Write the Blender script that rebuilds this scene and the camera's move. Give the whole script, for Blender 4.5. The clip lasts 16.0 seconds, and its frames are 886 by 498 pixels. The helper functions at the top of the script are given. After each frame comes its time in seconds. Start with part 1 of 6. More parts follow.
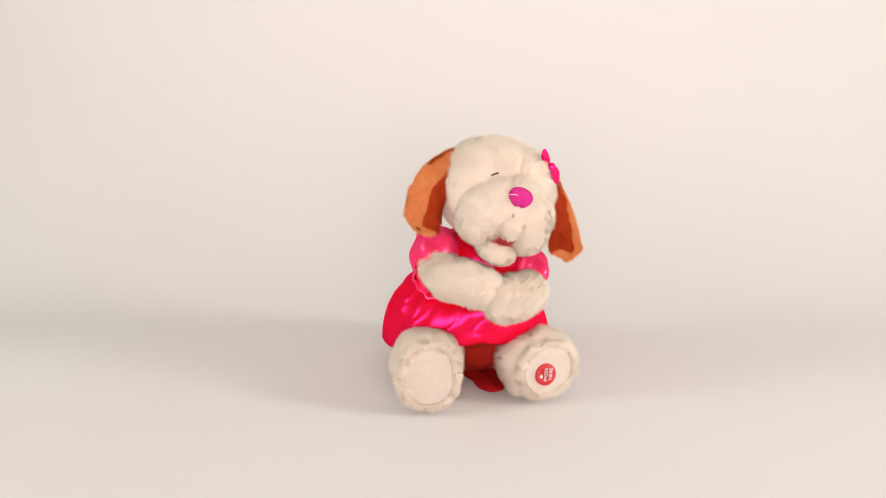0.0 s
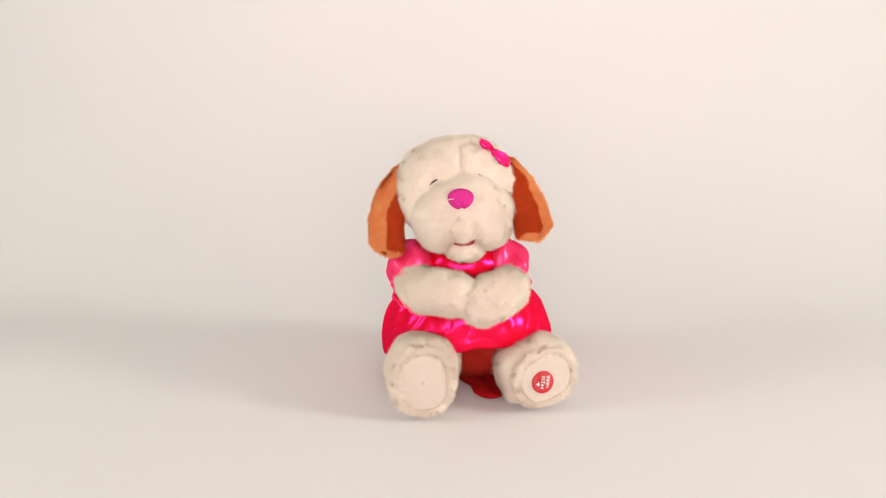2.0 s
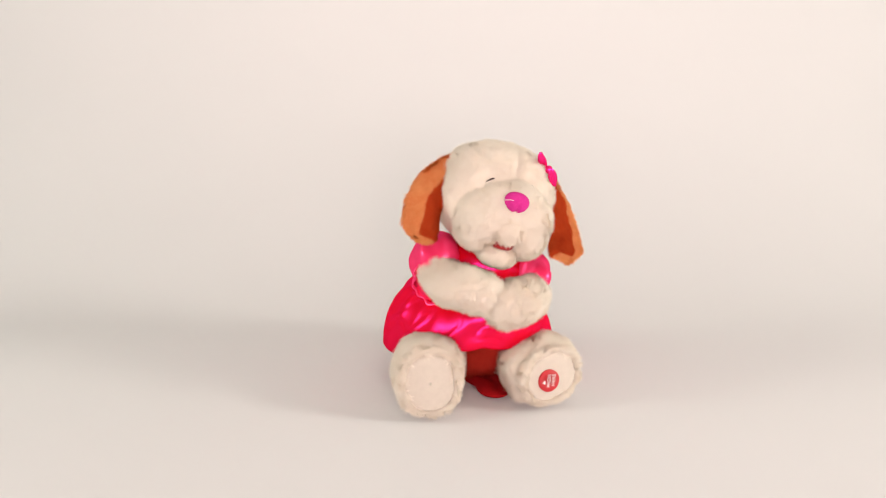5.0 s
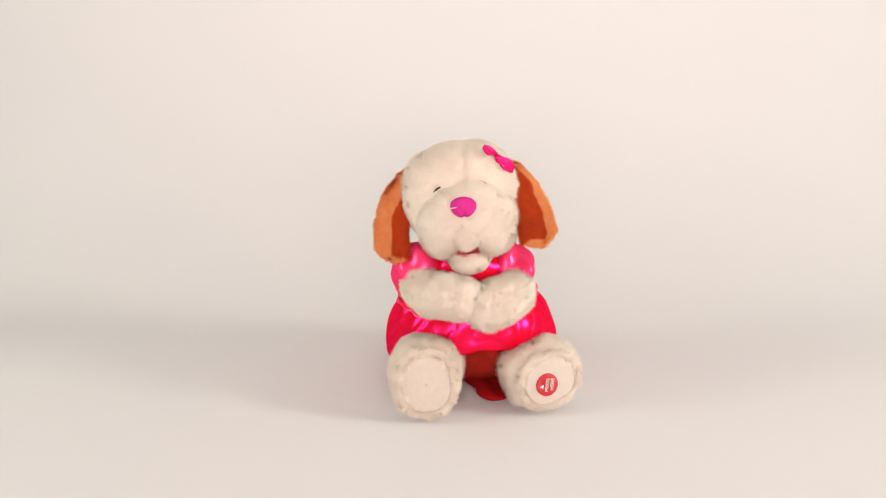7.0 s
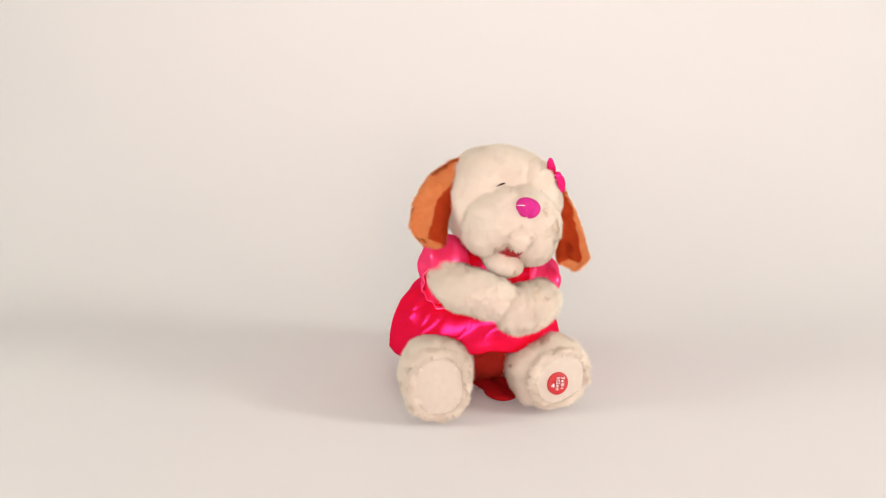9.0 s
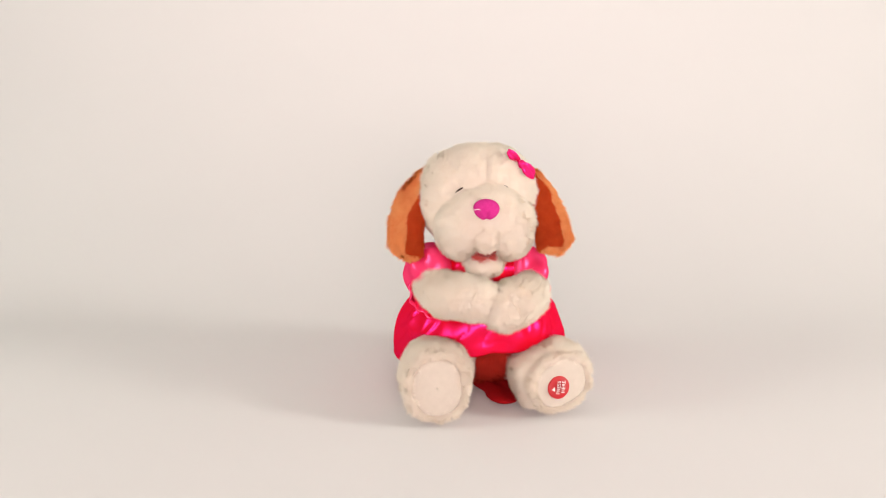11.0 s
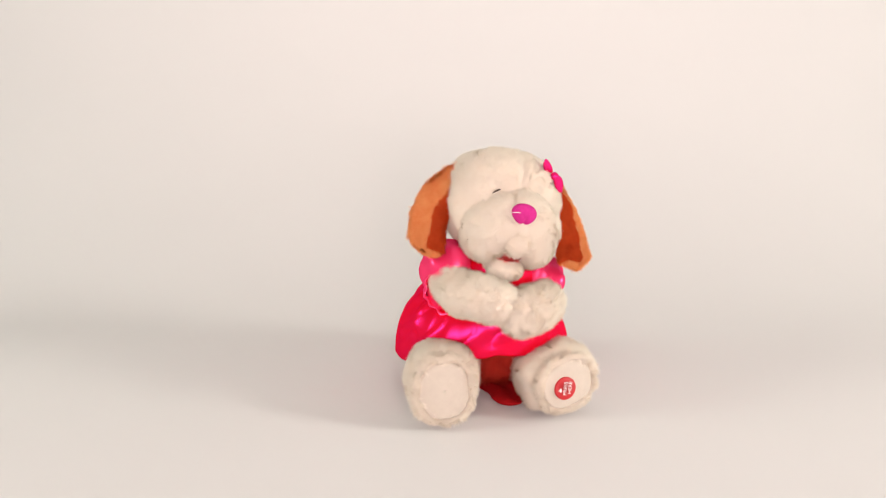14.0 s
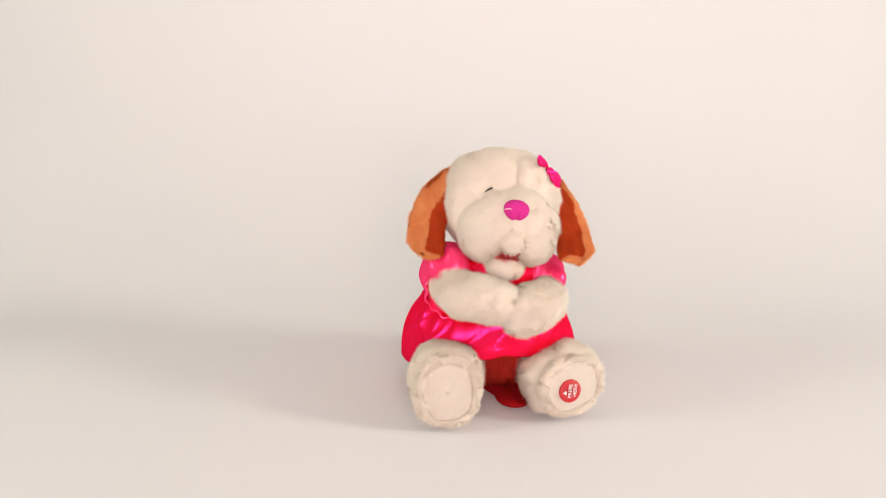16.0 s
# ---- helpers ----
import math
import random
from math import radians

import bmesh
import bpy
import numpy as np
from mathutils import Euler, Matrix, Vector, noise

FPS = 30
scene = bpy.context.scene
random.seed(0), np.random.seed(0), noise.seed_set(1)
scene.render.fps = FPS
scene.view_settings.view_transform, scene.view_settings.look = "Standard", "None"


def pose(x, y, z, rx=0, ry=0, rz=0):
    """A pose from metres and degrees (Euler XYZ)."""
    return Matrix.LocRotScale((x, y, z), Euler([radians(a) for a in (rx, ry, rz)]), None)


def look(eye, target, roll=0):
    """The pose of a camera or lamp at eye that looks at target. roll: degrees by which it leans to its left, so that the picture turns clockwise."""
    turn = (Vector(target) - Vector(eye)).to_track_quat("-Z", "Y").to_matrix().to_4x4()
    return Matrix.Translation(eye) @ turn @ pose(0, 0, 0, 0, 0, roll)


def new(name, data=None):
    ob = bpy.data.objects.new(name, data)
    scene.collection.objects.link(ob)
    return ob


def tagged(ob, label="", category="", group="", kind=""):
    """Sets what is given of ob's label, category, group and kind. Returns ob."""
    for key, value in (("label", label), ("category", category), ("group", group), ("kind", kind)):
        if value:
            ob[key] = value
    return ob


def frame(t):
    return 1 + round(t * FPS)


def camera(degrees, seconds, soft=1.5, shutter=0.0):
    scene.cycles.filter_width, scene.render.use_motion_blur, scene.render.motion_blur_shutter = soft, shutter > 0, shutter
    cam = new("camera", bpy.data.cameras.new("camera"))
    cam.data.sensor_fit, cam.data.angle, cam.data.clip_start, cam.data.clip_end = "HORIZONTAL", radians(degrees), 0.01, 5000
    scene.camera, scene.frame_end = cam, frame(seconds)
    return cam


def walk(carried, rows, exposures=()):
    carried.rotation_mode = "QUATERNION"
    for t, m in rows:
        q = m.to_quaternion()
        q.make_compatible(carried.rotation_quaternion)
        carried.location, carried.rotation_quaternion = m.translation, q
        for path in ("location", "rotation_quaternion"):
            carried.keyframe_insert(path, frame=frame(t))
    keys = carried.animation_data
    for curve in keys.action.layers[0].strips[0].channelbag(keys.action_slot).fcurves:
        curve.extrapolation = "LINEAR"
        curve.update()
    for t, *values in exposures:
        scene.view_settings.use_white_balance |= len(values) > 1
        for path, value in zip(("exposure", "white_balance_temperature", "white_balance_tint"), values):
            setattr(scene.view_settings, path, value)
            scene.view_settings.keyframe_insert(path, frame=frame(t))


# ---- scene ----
cam = camera(60, 16.0, soft=1.05)
EYE = pose(-0.039, -0.86, 0.41, 74, 0, 0)
walk(cam, [(0.0, EYE), (16.0, EYE)], exposures=[(0.0, -0.23), (16.0, -0.23)])

# ---- light ----
world = bpy.data.worlds.new("room_air")
scene.world = world
world.use_nodes = True
world.node_tree.nodes["Background"].inputs[0].default_value = (1.0, 0.97, 0.94, 1)
world.node_tree.nodes["Background"].inputs[1].default_value = 0.02


def area(name, eye, target, w, h, watts, col):
    d = bpy.data.lights.new(name, "AREA")
    d.shape, d.size, d.size_y, d.energy, d.color = "RECTANGLE", w, h, watts, col
    ob = new(name, d)
    ob.matrix_world = look(eye, target)
    return ob


area("softbox_right", (2.00, -0.66, 0.86), (0.0, 0.04, 0.12), 0.45, 0.45, 31.0, (1.0, 0.965, 0.892))
area("softbox_left", (-1.60, -0.40, 0.95), (0.0, 0.30, 0.30), 0.45, 0.45, 10.5, (1.0, 1.06, 0.950))
# added frontal fill, unseen: lifts the upright paper and tints its middle pink
front = area("front_fill", (0.0, -2.45, 0.78), (0.0, 0.9, 0.80), 1.6, 0.9, 16.0, (1.0, 0.785, 0.780))
front.data.spread = radians(75)
# weak soft fill from above, added without a visible fitting
area("overhead_fill", (0.0, 0.45, 1.85), (0.0, 0.451, 0.0), 1.6, 0.9, 1.2, (1.0, 0.97, 0.90))

# ---- materials ----


def nodes_of(name):
    m = bpy.data.materials.new(name)
    m.use_nodes = True
    t = m.node_tree
    t.nodes.clear()
    return m, t.nodes, t.links


def ramp_mix(N, L, fac, c1, c2):
    mx = N.new("ShaderNodeMix")
    mx.data_type = "RGBA"
    mx.inputs[6].default_value, mx.inputs[7].default_value = (*c1, 1), (*c2, 1)
    L.new(fac, mx.inputs[0])
    return mx.outputs[2]


def tex_noise(N, L, scale, detail=4, rough=0.55):
    tc = N.new("ShaderNodeTexCoord")
    n = N.new("ShaderNodeTexNoise")
    n.inputs["Scale"].default_value, n.inputs["Detail"].default_value, n.inputs["Roughness"].default_value = scale, detail, rough
    L.new(tc.outputs["Object"], n.inputs["Vector"])
    return n.outputs[0]


def fur_material(name, c1, c2):
    """Plush: the woven hide and the pile of hairs on it, which lets light through."""
    return plush(name + "_hide", c1, c2, 0.0), plush(name + "_pile", c1, c2, 0.36)


def plush(name, c1, c2, through_light):
    m, N, L = nodes_of(name)
    geo = N.new("ShaderNodeNewGeometry")
    big = tex_noise(N, L, 110, 4, 0.65)
    add = N.new("ShaderNodeMath")
    add.operation = "MULTIPLY_ADD"
    add.inputs[1].default_value = 0.22
    L.new(geo.outputs["Random Per Island"], add.inputs[0])
    mul = N.new("ShaderNodeMath")
    mul.operation = "MULTIPLY"
    mul.inputs[1].default_value = 0.78
    L.new(big, mul.inputs[0])
    L.new(mul.outputs[0], add.inputs[2])
    col = ramp_mix(N, L, add.outputs[0], c1, c2)
    d, t, mix, out = N.new("ShaderNodeBsdfDiffuse"), N.new("ShaderNodeBsdfTranslucent"), N.new("ShaderNodeMixShader"), N.new("ShaderNodeOutputMaterial")
    L.new(col, d.inputs[0]), L.new(col, t.inputs[0])
    mix.inputs[0].default_value = through_light
    L.new(d.outputs[0], mix.inputs[1]), L.new(t.outputs[0], mix.inputs[2]), L.new(mix.outputs[0], out.inputs[0])
    return m


def cloth_material(name, c1, c2, scale, rough, metal=0.0, bump=0.1, bump_scale=900, sheen=0.0, spec=0.5, edge=None):
    m, N, L = nodes_of(name)
    b, out = N.new("ShaderNodeBsdfPrincipled"), N.new("ShaderNodeOutputMaterial")
    L.new(ramp_mix(N, L, tex_noise(N, L, scale), c1, c2), b.inputs["Base Color"])
    b.inputs["Roughness"].default_value, b.inputs["Metallic"].default_value = rough, metal
    b.inputs["Sheen Weight"].default_value, b.inputs["Specular IOR Level"].default_value = sheen, spec
    if edge:
        b.inputs["Specular Tint"].default_value = (*edge, 1)
    bp = N.new("ShaderNodeBump")
    bp.inputs["Strength"].default_value, bp.inputs["Distance"].default_value = bump, 0.001
    L.new(tex_noise(N, L, bump_scale, 2), bp.inputs["Height"])
    L.new(bp.outputs[0], b.inputs["Normal"])
    L.new(b.outputs[0], out.inputs[0])
    return m


def satin_material(name, deep, shine, gloss, rough, through_light):
    """Woven satin: deep dyed ground, coloured shine from the floating threads."""
    m, N, L = nodes_of(name)
    col = ramp_mix(N, L, tex_noise(N, L, 26), deep, tuple(min(1.0, c * 1.3) for c in deep))
    bp = N.new("ShaderNodeBump")
    bp.inputs["Strength"].default_value, bp.inputs["Distance"].default_value = 0.12, 0.002
    L.new(tex_noise(N, L, 75, 3), bp.inputs["Height"])
    d, t, g = N.new("ShaderNodeBsdfDiffuse"), N.new("ShaderNodeBsdfTranslucent"), N.new("ShaderNodeBsdfAnisotropic")
    g.inputs["Color"].default_value, g.inputs["Roughness"].default_value = (*shine, 1), rough
    for q in (d, t, g):
        L.new(bp.outputs[0], q.inputs["Normal"])
    L.new(col, d.inputs[0]), L.new(col, t.inputs[0])
    soft_mix, mix, out = N.new("ShaderNodeMixShader"), N.new("ShaderNodeMixShader"), N.new("ShaderNodeOutputMaterial")
    soft_mix.inputs[0].default_value, mix.inputs[0].default_value = through_light, gloss
    L.new(d.outputs[0], soft_mix.inputs[1]), L.new(t.outputs[0], soft_mix.inputs[2])
    L.new(soft_mix.outputs[0], mix.inputs[1]), L.new(g.outputs[0], mix.inputs[2]), L.new(mix.outputs[0], out.inputs[0])
    return m


CREAM = fur_material("cream_plush", (0.93, 0.845, 0.725), (0.985, 0.935, 0.845))
TAN = fur_material("orange_tan_plush", (0.76, 0.23, 0.065), (0.97, 0.54, 0.23))
RUST = fur_material("rust_brown_plush", (0.50, 0.050, 0.012), (0.70, 0.115, 0.030))
SUEDE = cloth_material("cream_suede", (0.55, 0.485, 0.405), (0.65, 0.585, 0.495), 140, 0.9, bump=0.5, sheen=0.3, spec=0.2)
SATIN = satin_material("hot_pink_satin", (0.60, 0.003, 0.011), (1.0, 0.045, 0.38), 0.17, 0.27, 0.0)
SATIN_BOW = satin_material("magenta_satin", (0.56, 0.005, 0.045), (1.0, 0.07, 0.62), 0.34, 0.26, 0.0)
SATIN_PALE = satin_material("bright_pink_satin", (0.88, 0.030, 0.120), (1.0, 0.16, 0.40), 0.26, 0.34, 0.10)
RED_CLOTH = cloth_material("red_lining_cloth", (0.24, 0.004, 0.006), (0.34, 0.008, 0.010), 80, 0.9, bump=0.2, spec=0.04)
# underbody plush: the satin's red bounce and the skirt's shade are in the colour
UNDERSIDE = fur_material("red_bounce_plush", (0.30, 0.016, 0.010), (0.44, 0.036, 0.022))
NOSE = cloth_material("magenta_velvet", (0.50, 0.016, 0.19), (0.64, 0.035, 0.28), 260, 0.8, bump=0.6, bump_scale=1500, spec=0.2)
MOUTH = cloth_material("red_mouth_felt", (0.24, 0.006, 0.008), (0.38, 0.014, 0.016), 120, 0.85, bump=0.3)
LIP = fur_material("pink_lip_plush", (0.70, 0.12, 0.11), (0.86, 0.24, 0.21))
THREAD = cloth_material("dark_brown_thread", (0.02, 0.01, 0.006), (0.05, 0.025, 0.015), 400, 0.6)
RED_PRINT = cloth_material("red_vinyl_print", (0.46, 0.010, 0.016), (0.53, 0.016, 0.022), 90, 0.5, bump=0.03)
WHITE_PRINT = cloth_material("white_ink", (0.80, 0.74, 0.70), (0.86, 0.80, 0.76), 200, 0.6)
PAPER = cloth_material("white_backdrop_paper", (0.67, 0.660, 0.650), (0.70, 0.690, 0.680), 2.2, 0.85, bump=0.01, bump_scale=240, spec=0.25)
PAINT = cloth_material("white_wall_paint", (0.78, 0.77, 0.75), (0.82, 0.81, 0.79), 3.0, 0.8, bump=0.05, bump_scale=120)

# ---- mesh helpers ----
rng = np.random.default_rng(7)


def ball(sub=4):
    bm = bmesh.new()
    bmesh.ops.create_icosphere(bm, subdivisions=sub, radius=1.0)
    bm.verts.index_update()
    v = np.array([x.co[:] for x in bm.verts])
    f = np.array([[q.index for q in x.verts] for x in bm.faces])
    bm.free()
    return v, f


BALL4, BALL3 = ball(5), ball(4)


def turn(rx=0, ry=0, rz=0):
    return np.array(Euler([radians(a) for a in (rx, ry, rz)]).to_matrix())


def wobble(v, scale, amount, seed=0.0):
    """Uneven stuffing: each point is pushed along its direction from the middle."""
    c = v.mean(0)
    d = v - c
    d /= np.linalg.norm(d, axis=1)[:, None] + 1e-9
    n = np.array([noise.noise(Vector((p * scale + seed).tolist())) for p in v])
    return v + d * (n * amount)[:, None]


def blob(centre, radii, r=(0, 0, 0), power=2.0, base=None, lump=0.002, seed=0.0, shape=None):
    """A stuffed cushion: a superellipsoid with uneven stuffing."""
    v, f = base or BALL4
    p = v / (np.abs(v) ** power).sum(1)[:, None] ** (1 / power)
    p = p * np.array(radii)
    if shape:
        p = shape(p)
    p = wobble(p @ turn(*r).T, 28, lump, seed) + np.array(centre)
    return p, f


def normals_of(v, f):
    a, b, c = v[f[:, 0]], v[f[:, 1]], v[f[:, 2]]
    fn = np.cross(b - a, c - a)
    n = np.zeros_like(v)
    for k in range(3):
        np.add.at(n, f[:, k], fn)
    return n / (np.linalg.norm(n, axis=1)[:, None] + 1e-12), np.linalg.norm(fn, axis=1) / 2


def join(pieces):
    vs, fs, k = [], [], 0
    for v, f in pieces:
        vs.append(v), fs.append(f + k)
        k += len(v)
    return np.concatenate(vs), np.concatenate(fs)


def make(name, v, f, mats, parent, origin, label="", normals=None, index=None):
    """One mesh object under a thing or part; v in the toy's space, origin the part's pivot."""
    me = bpy.data.meshes.new(name)
    me.from_pydata((v - np.array(origin)).tolist(), [], f.tolist())
    for m in mats:
        me.materials.append(m)
    if index is not None:
        me.polygons.foreach_set("material_index", np.asarray(index, dtype=np.int32))
    me.polygons.foreach_set("use_smooth", np.ones(len(f), dtype=bool))
    me.update()
    if normals is not None:
        me.normals_split_custom_set_from_vertices(normals.tolist())
    ob = new(name, me)
    base = np.array(origin)
    if parent is not None:
        ob.parent = parent
        base = base - np.array(parent.get("pivot", (0, 0, 0)))
    ob.location = base
    ob["pivot"] = [float(x) for x in origin]
    if label:
        tagged(ob, label)
    return ob


def field(p, pitch, seed):
    """A smooth random value in about -1 to 1 at each point: a sum of waves in all directions."""
    r = np.random.default_rng(seed)
    k = r.normal(0, 1.0 / pitch, (14, 3))
    return np.cos(p @ k.T + r.uniform(0, 2 * math.pi, 14)).sum(1) / 5.3


def unit(a):
    return a / (np.linalg.norm(a, axis=1)[:, None] + 1e-9)


def furry(name, v, f, mats, parent, origin, label="", count=20000, length=0.006, width=0.0005, comb=(0, 0, -1), lay=0.8, messy=0.5, index=None, long_at=(), sink=0.0014, tuft=0.0060, gather=0.42):
    """A stuffed form with its pile: each hair is a bent sliver; hairs lean along the comb direction and gather in tufts."""
    n, area_ = normals_of(v, f)
    v = v - n * sink
    pick = rng.choice(len(f), count, p=area_ / area_.sum())
    w = rng.dirichlet((1, 1, 1), count)
    tri = f[pick]
    p = (v[tri] * w[:, :, None]).sum(1)
    m = unit((n[tri] * w[:, :, None]).sum(1))
    near = np.stack([field(p, 0.011, k) for k in (31, 57, 83)], 1)
    fine = np.stack([field(p, 0.0035, k) for k in (5, 17, 43)], 1)
    # tufts: hairs rooted in one small patch share a lean
    cell = np.floor((p + fine * 0.0012) / tuft).astype(int)
    _, patch = np.unique(cell, axis=0, return_inverse=True)
    patch = patch.reshape(-1)
    lean = rng.normal(0, 1, (patch.max() + 1, 3))[patch]
    tall = rng.uniform(0.78, 1.18, patch.max() + 1)[patch]
    c = np.array(comb, float)[None] * 0.8 + near * 0.55 + lean * gather + rng.normal(0, messy * 0.6, (count, 3))
    c -= m * (c * m).sum(1)[:, None]
    c = unit(c)
    d1, d2 = unit(m * 0.80 + c * lay), unit(m * 0.42 + c * lay)
    ln = length * rng.uniform(0.65, 1.15, count) * tall * (1 + 0.22 * near[:, 0])
    for at, reach, gain in long_at:
        ln *= 1 + gain * np.exp(-((p - np.array(at)) ** 2).sum(1) / reach ** 2)
    side = unit(np.cross(c, m)) * width * 0.5
    ln = ln[:, None]
    a, b = p - side - m * 0.0006, p + side - m * 0.0006
    q = p + d1 * ln * 0.55
    e, g = q - side * 0.75, q + side * 0.75
    tip = q + d2 * ln * 0.5
    hv = np.stack([a, b, g, e, tip], 1).reshape(-1, 3)
    k = np.arange(count)[:, None] * 5 + len(v)
    hf = np.concatenate([k + np.array([[0, 1, 2]]), k + np.array([[0, 2, 3]]), k + np.array([[3, 2, 4]])], 1).reshape(-1, 3)
    fn = np.cross(b - a, q - p)
    flip = (fn * m).sum(1) < 0
    hf = hf.reshape(-1, 3, 3)
    hf[flip] = hf[flip][:, :, ::-1]
    hf = hf.reshape(-1, 3)
    fn = unit(fn)
    fn[flip] *= -1
    hn = unit(m * 0.90 + fn * 0.15 + near * 0.10 + fine * 0.12 + lean * 0.06)
    vv = np.concatenate([v, hv])
    nn = np.concatenate([n, np.repeat(hn, 5, axis=0)])
    ff = np.concatenate([f, hf])
    if index is None:
        index = np.zeros(len(f), dtype=int)
    ii = np.concatenate([np.asarray(index) * 2, np.repeat(np.asarray(index)[pick] * 2 + 1, 3)])
    return make(name, vv, ff, [x for pair in mats for x in pair], parent, origin, label, nn, ii)


def tube(path, radii, sides=10):
    """A tube of triangles along a list of points."""
    path = np.array(path, float)
    t = np.gradient(path, axis=0)
    t /= np.linalg.norm(t, axis=1)[:, None]
    up = np.array((0.13, 0.2, 0.97))
    a = np.cross(t, up)
    a /= np.linalg.norm(a, axis=1)[:, None]
    b = np.cross(t, a)
    ang = np.linspace(0, 2 * math.pi, sides, endpoint=False)
    v = (path[:, None] + np.array(radii)[:, None, None] * (a[:, None] * np.cos(ang)[None, :, None] + b[:, None] * np.sin(ang)[None, :, None])).reshape(-1, 3)
    f = []
    for i in range(len(path) - 1):
        for j in range(sides):
            p, q = i * sides + j, i * sides + (j + 1) % sides
            f += [(p, q, q + sides), (p, q + sides, p + sides)]
    v = np.concatenate([v, path[:1], path[-1:]])
    k = len(v) - 2
    for j in range(sides):
        f += [(k, (j + 1) % sides, j), (k + 1, (len(path) - 1) * sides + j, (len(path) - 1) * sides + (j + 1) % sides)]
    return v, np.array(f)


def grid_faces(rows, cols, closed):
    f = []
    for i in range(rows - 1):
        for j in range(cols if closed else cols - 1):
            p, q = i * cols + j, i * cols + (j + 1) % cols
            f += [(p, q, q + cols), (p, q + cols, p + cols)]
    return np.array(f)


# ---- room and backdrop ----


def sweep():
    """White paper: flat on the table, curved up into an upright back."""
    prof = [(-1.35, 0.0), (0.17, 0.0)]
    for k in range(1, 25):
        a = radians(k * 84 / 24)
        prof.append((0.17 + 0.98 * math.sin(a), 0.98 * (1 - math.cos(a))))
    prof.append((prof[-1][0] + 0.12, prof[-1][1] + 0.90))
    cols = 41
    v = np.array([(-1.9 + 3.8 * j / (cols - 1), y, z) for y, z in prof for j in range(cols)])
    f = grid_faces(len(prof), cols, False)
    ob = make("backdrop", v, f, [PAPER], None, (0, 0, 0))
    sol = ob.modifiers.new("thick", "SOLIDIFY")
    sol.thickness, sol.offset = 0.002, -1
    tagged(ob, "seamless white paper backdrop curving up behind", "backdrop", kind="structure")
    return ob


def slab(name, x0, x1, y0, y1, z0, z1, mat, label, category):
    bm = bmesh.new()
    bmesh.ops.create_cube(bm, size=1)
    for q in bm.verts:
        q.co = ((x0 + x1) / 2 + q.co.x * (x1 - x0), (y0 + y1) / 2 + q.co.y * (y1 - y0), (z0 + z1) / 2 + q.co.z * (z1 - z0))
    bmesh.ops.bevel(bm, geom=bm.edges[:], offset=0.003, segments=2, affect="EDGES")
    me = bpy.data.meshes.new(name)
    bm.to_mesh(me), bm.free()
    me.materials.append(mat)
    return tagged(new(name, me), label, category, kind="structure")


sweep()
slab("floor", -2.6, 2.6, -2.6, 2.4, -0.10, -0.006, PAINT, "plain pale studio floor", "floor")
slab("wall_back", -2.6, 2.6, 2.4, 2.5, -0.10, 1.9, PAINT, "plain white painted wall", "wall")
slab("wall_front", -2.6, 2.6, -2.7, -2.6, -0.10, 1.9, PAINT, "plain white painted wall", "wall")
slab("wall_left", -2.7, -2.6, -2.6, 2.4, -0.10, 1.9, PAINT, "plain white painted wall", "wall")
slab("wall_right", 2.6, 2.7, -2.6, 2.4, -0.10, 1.9, PAINT, "plain white painted wall", "wall")
slab("ceiling", -2.6, 2.6, -2.6, 2.4, 1.9, 2.0, PAINT, "plain white ceiling", "ceiling")

# ---- the toy dog ----
dog = tagged(new("plush_dog"), "cream plush toy dog wearing a hot pink satin dress", "plush toy")
HEAD_PIVOT, BODY_PIVOT, JAW_PIVOT = (-0.018, 0.02, 0.17), (-0.005, 0.02, 0.06), (-0.016, -0.035, 0.188)


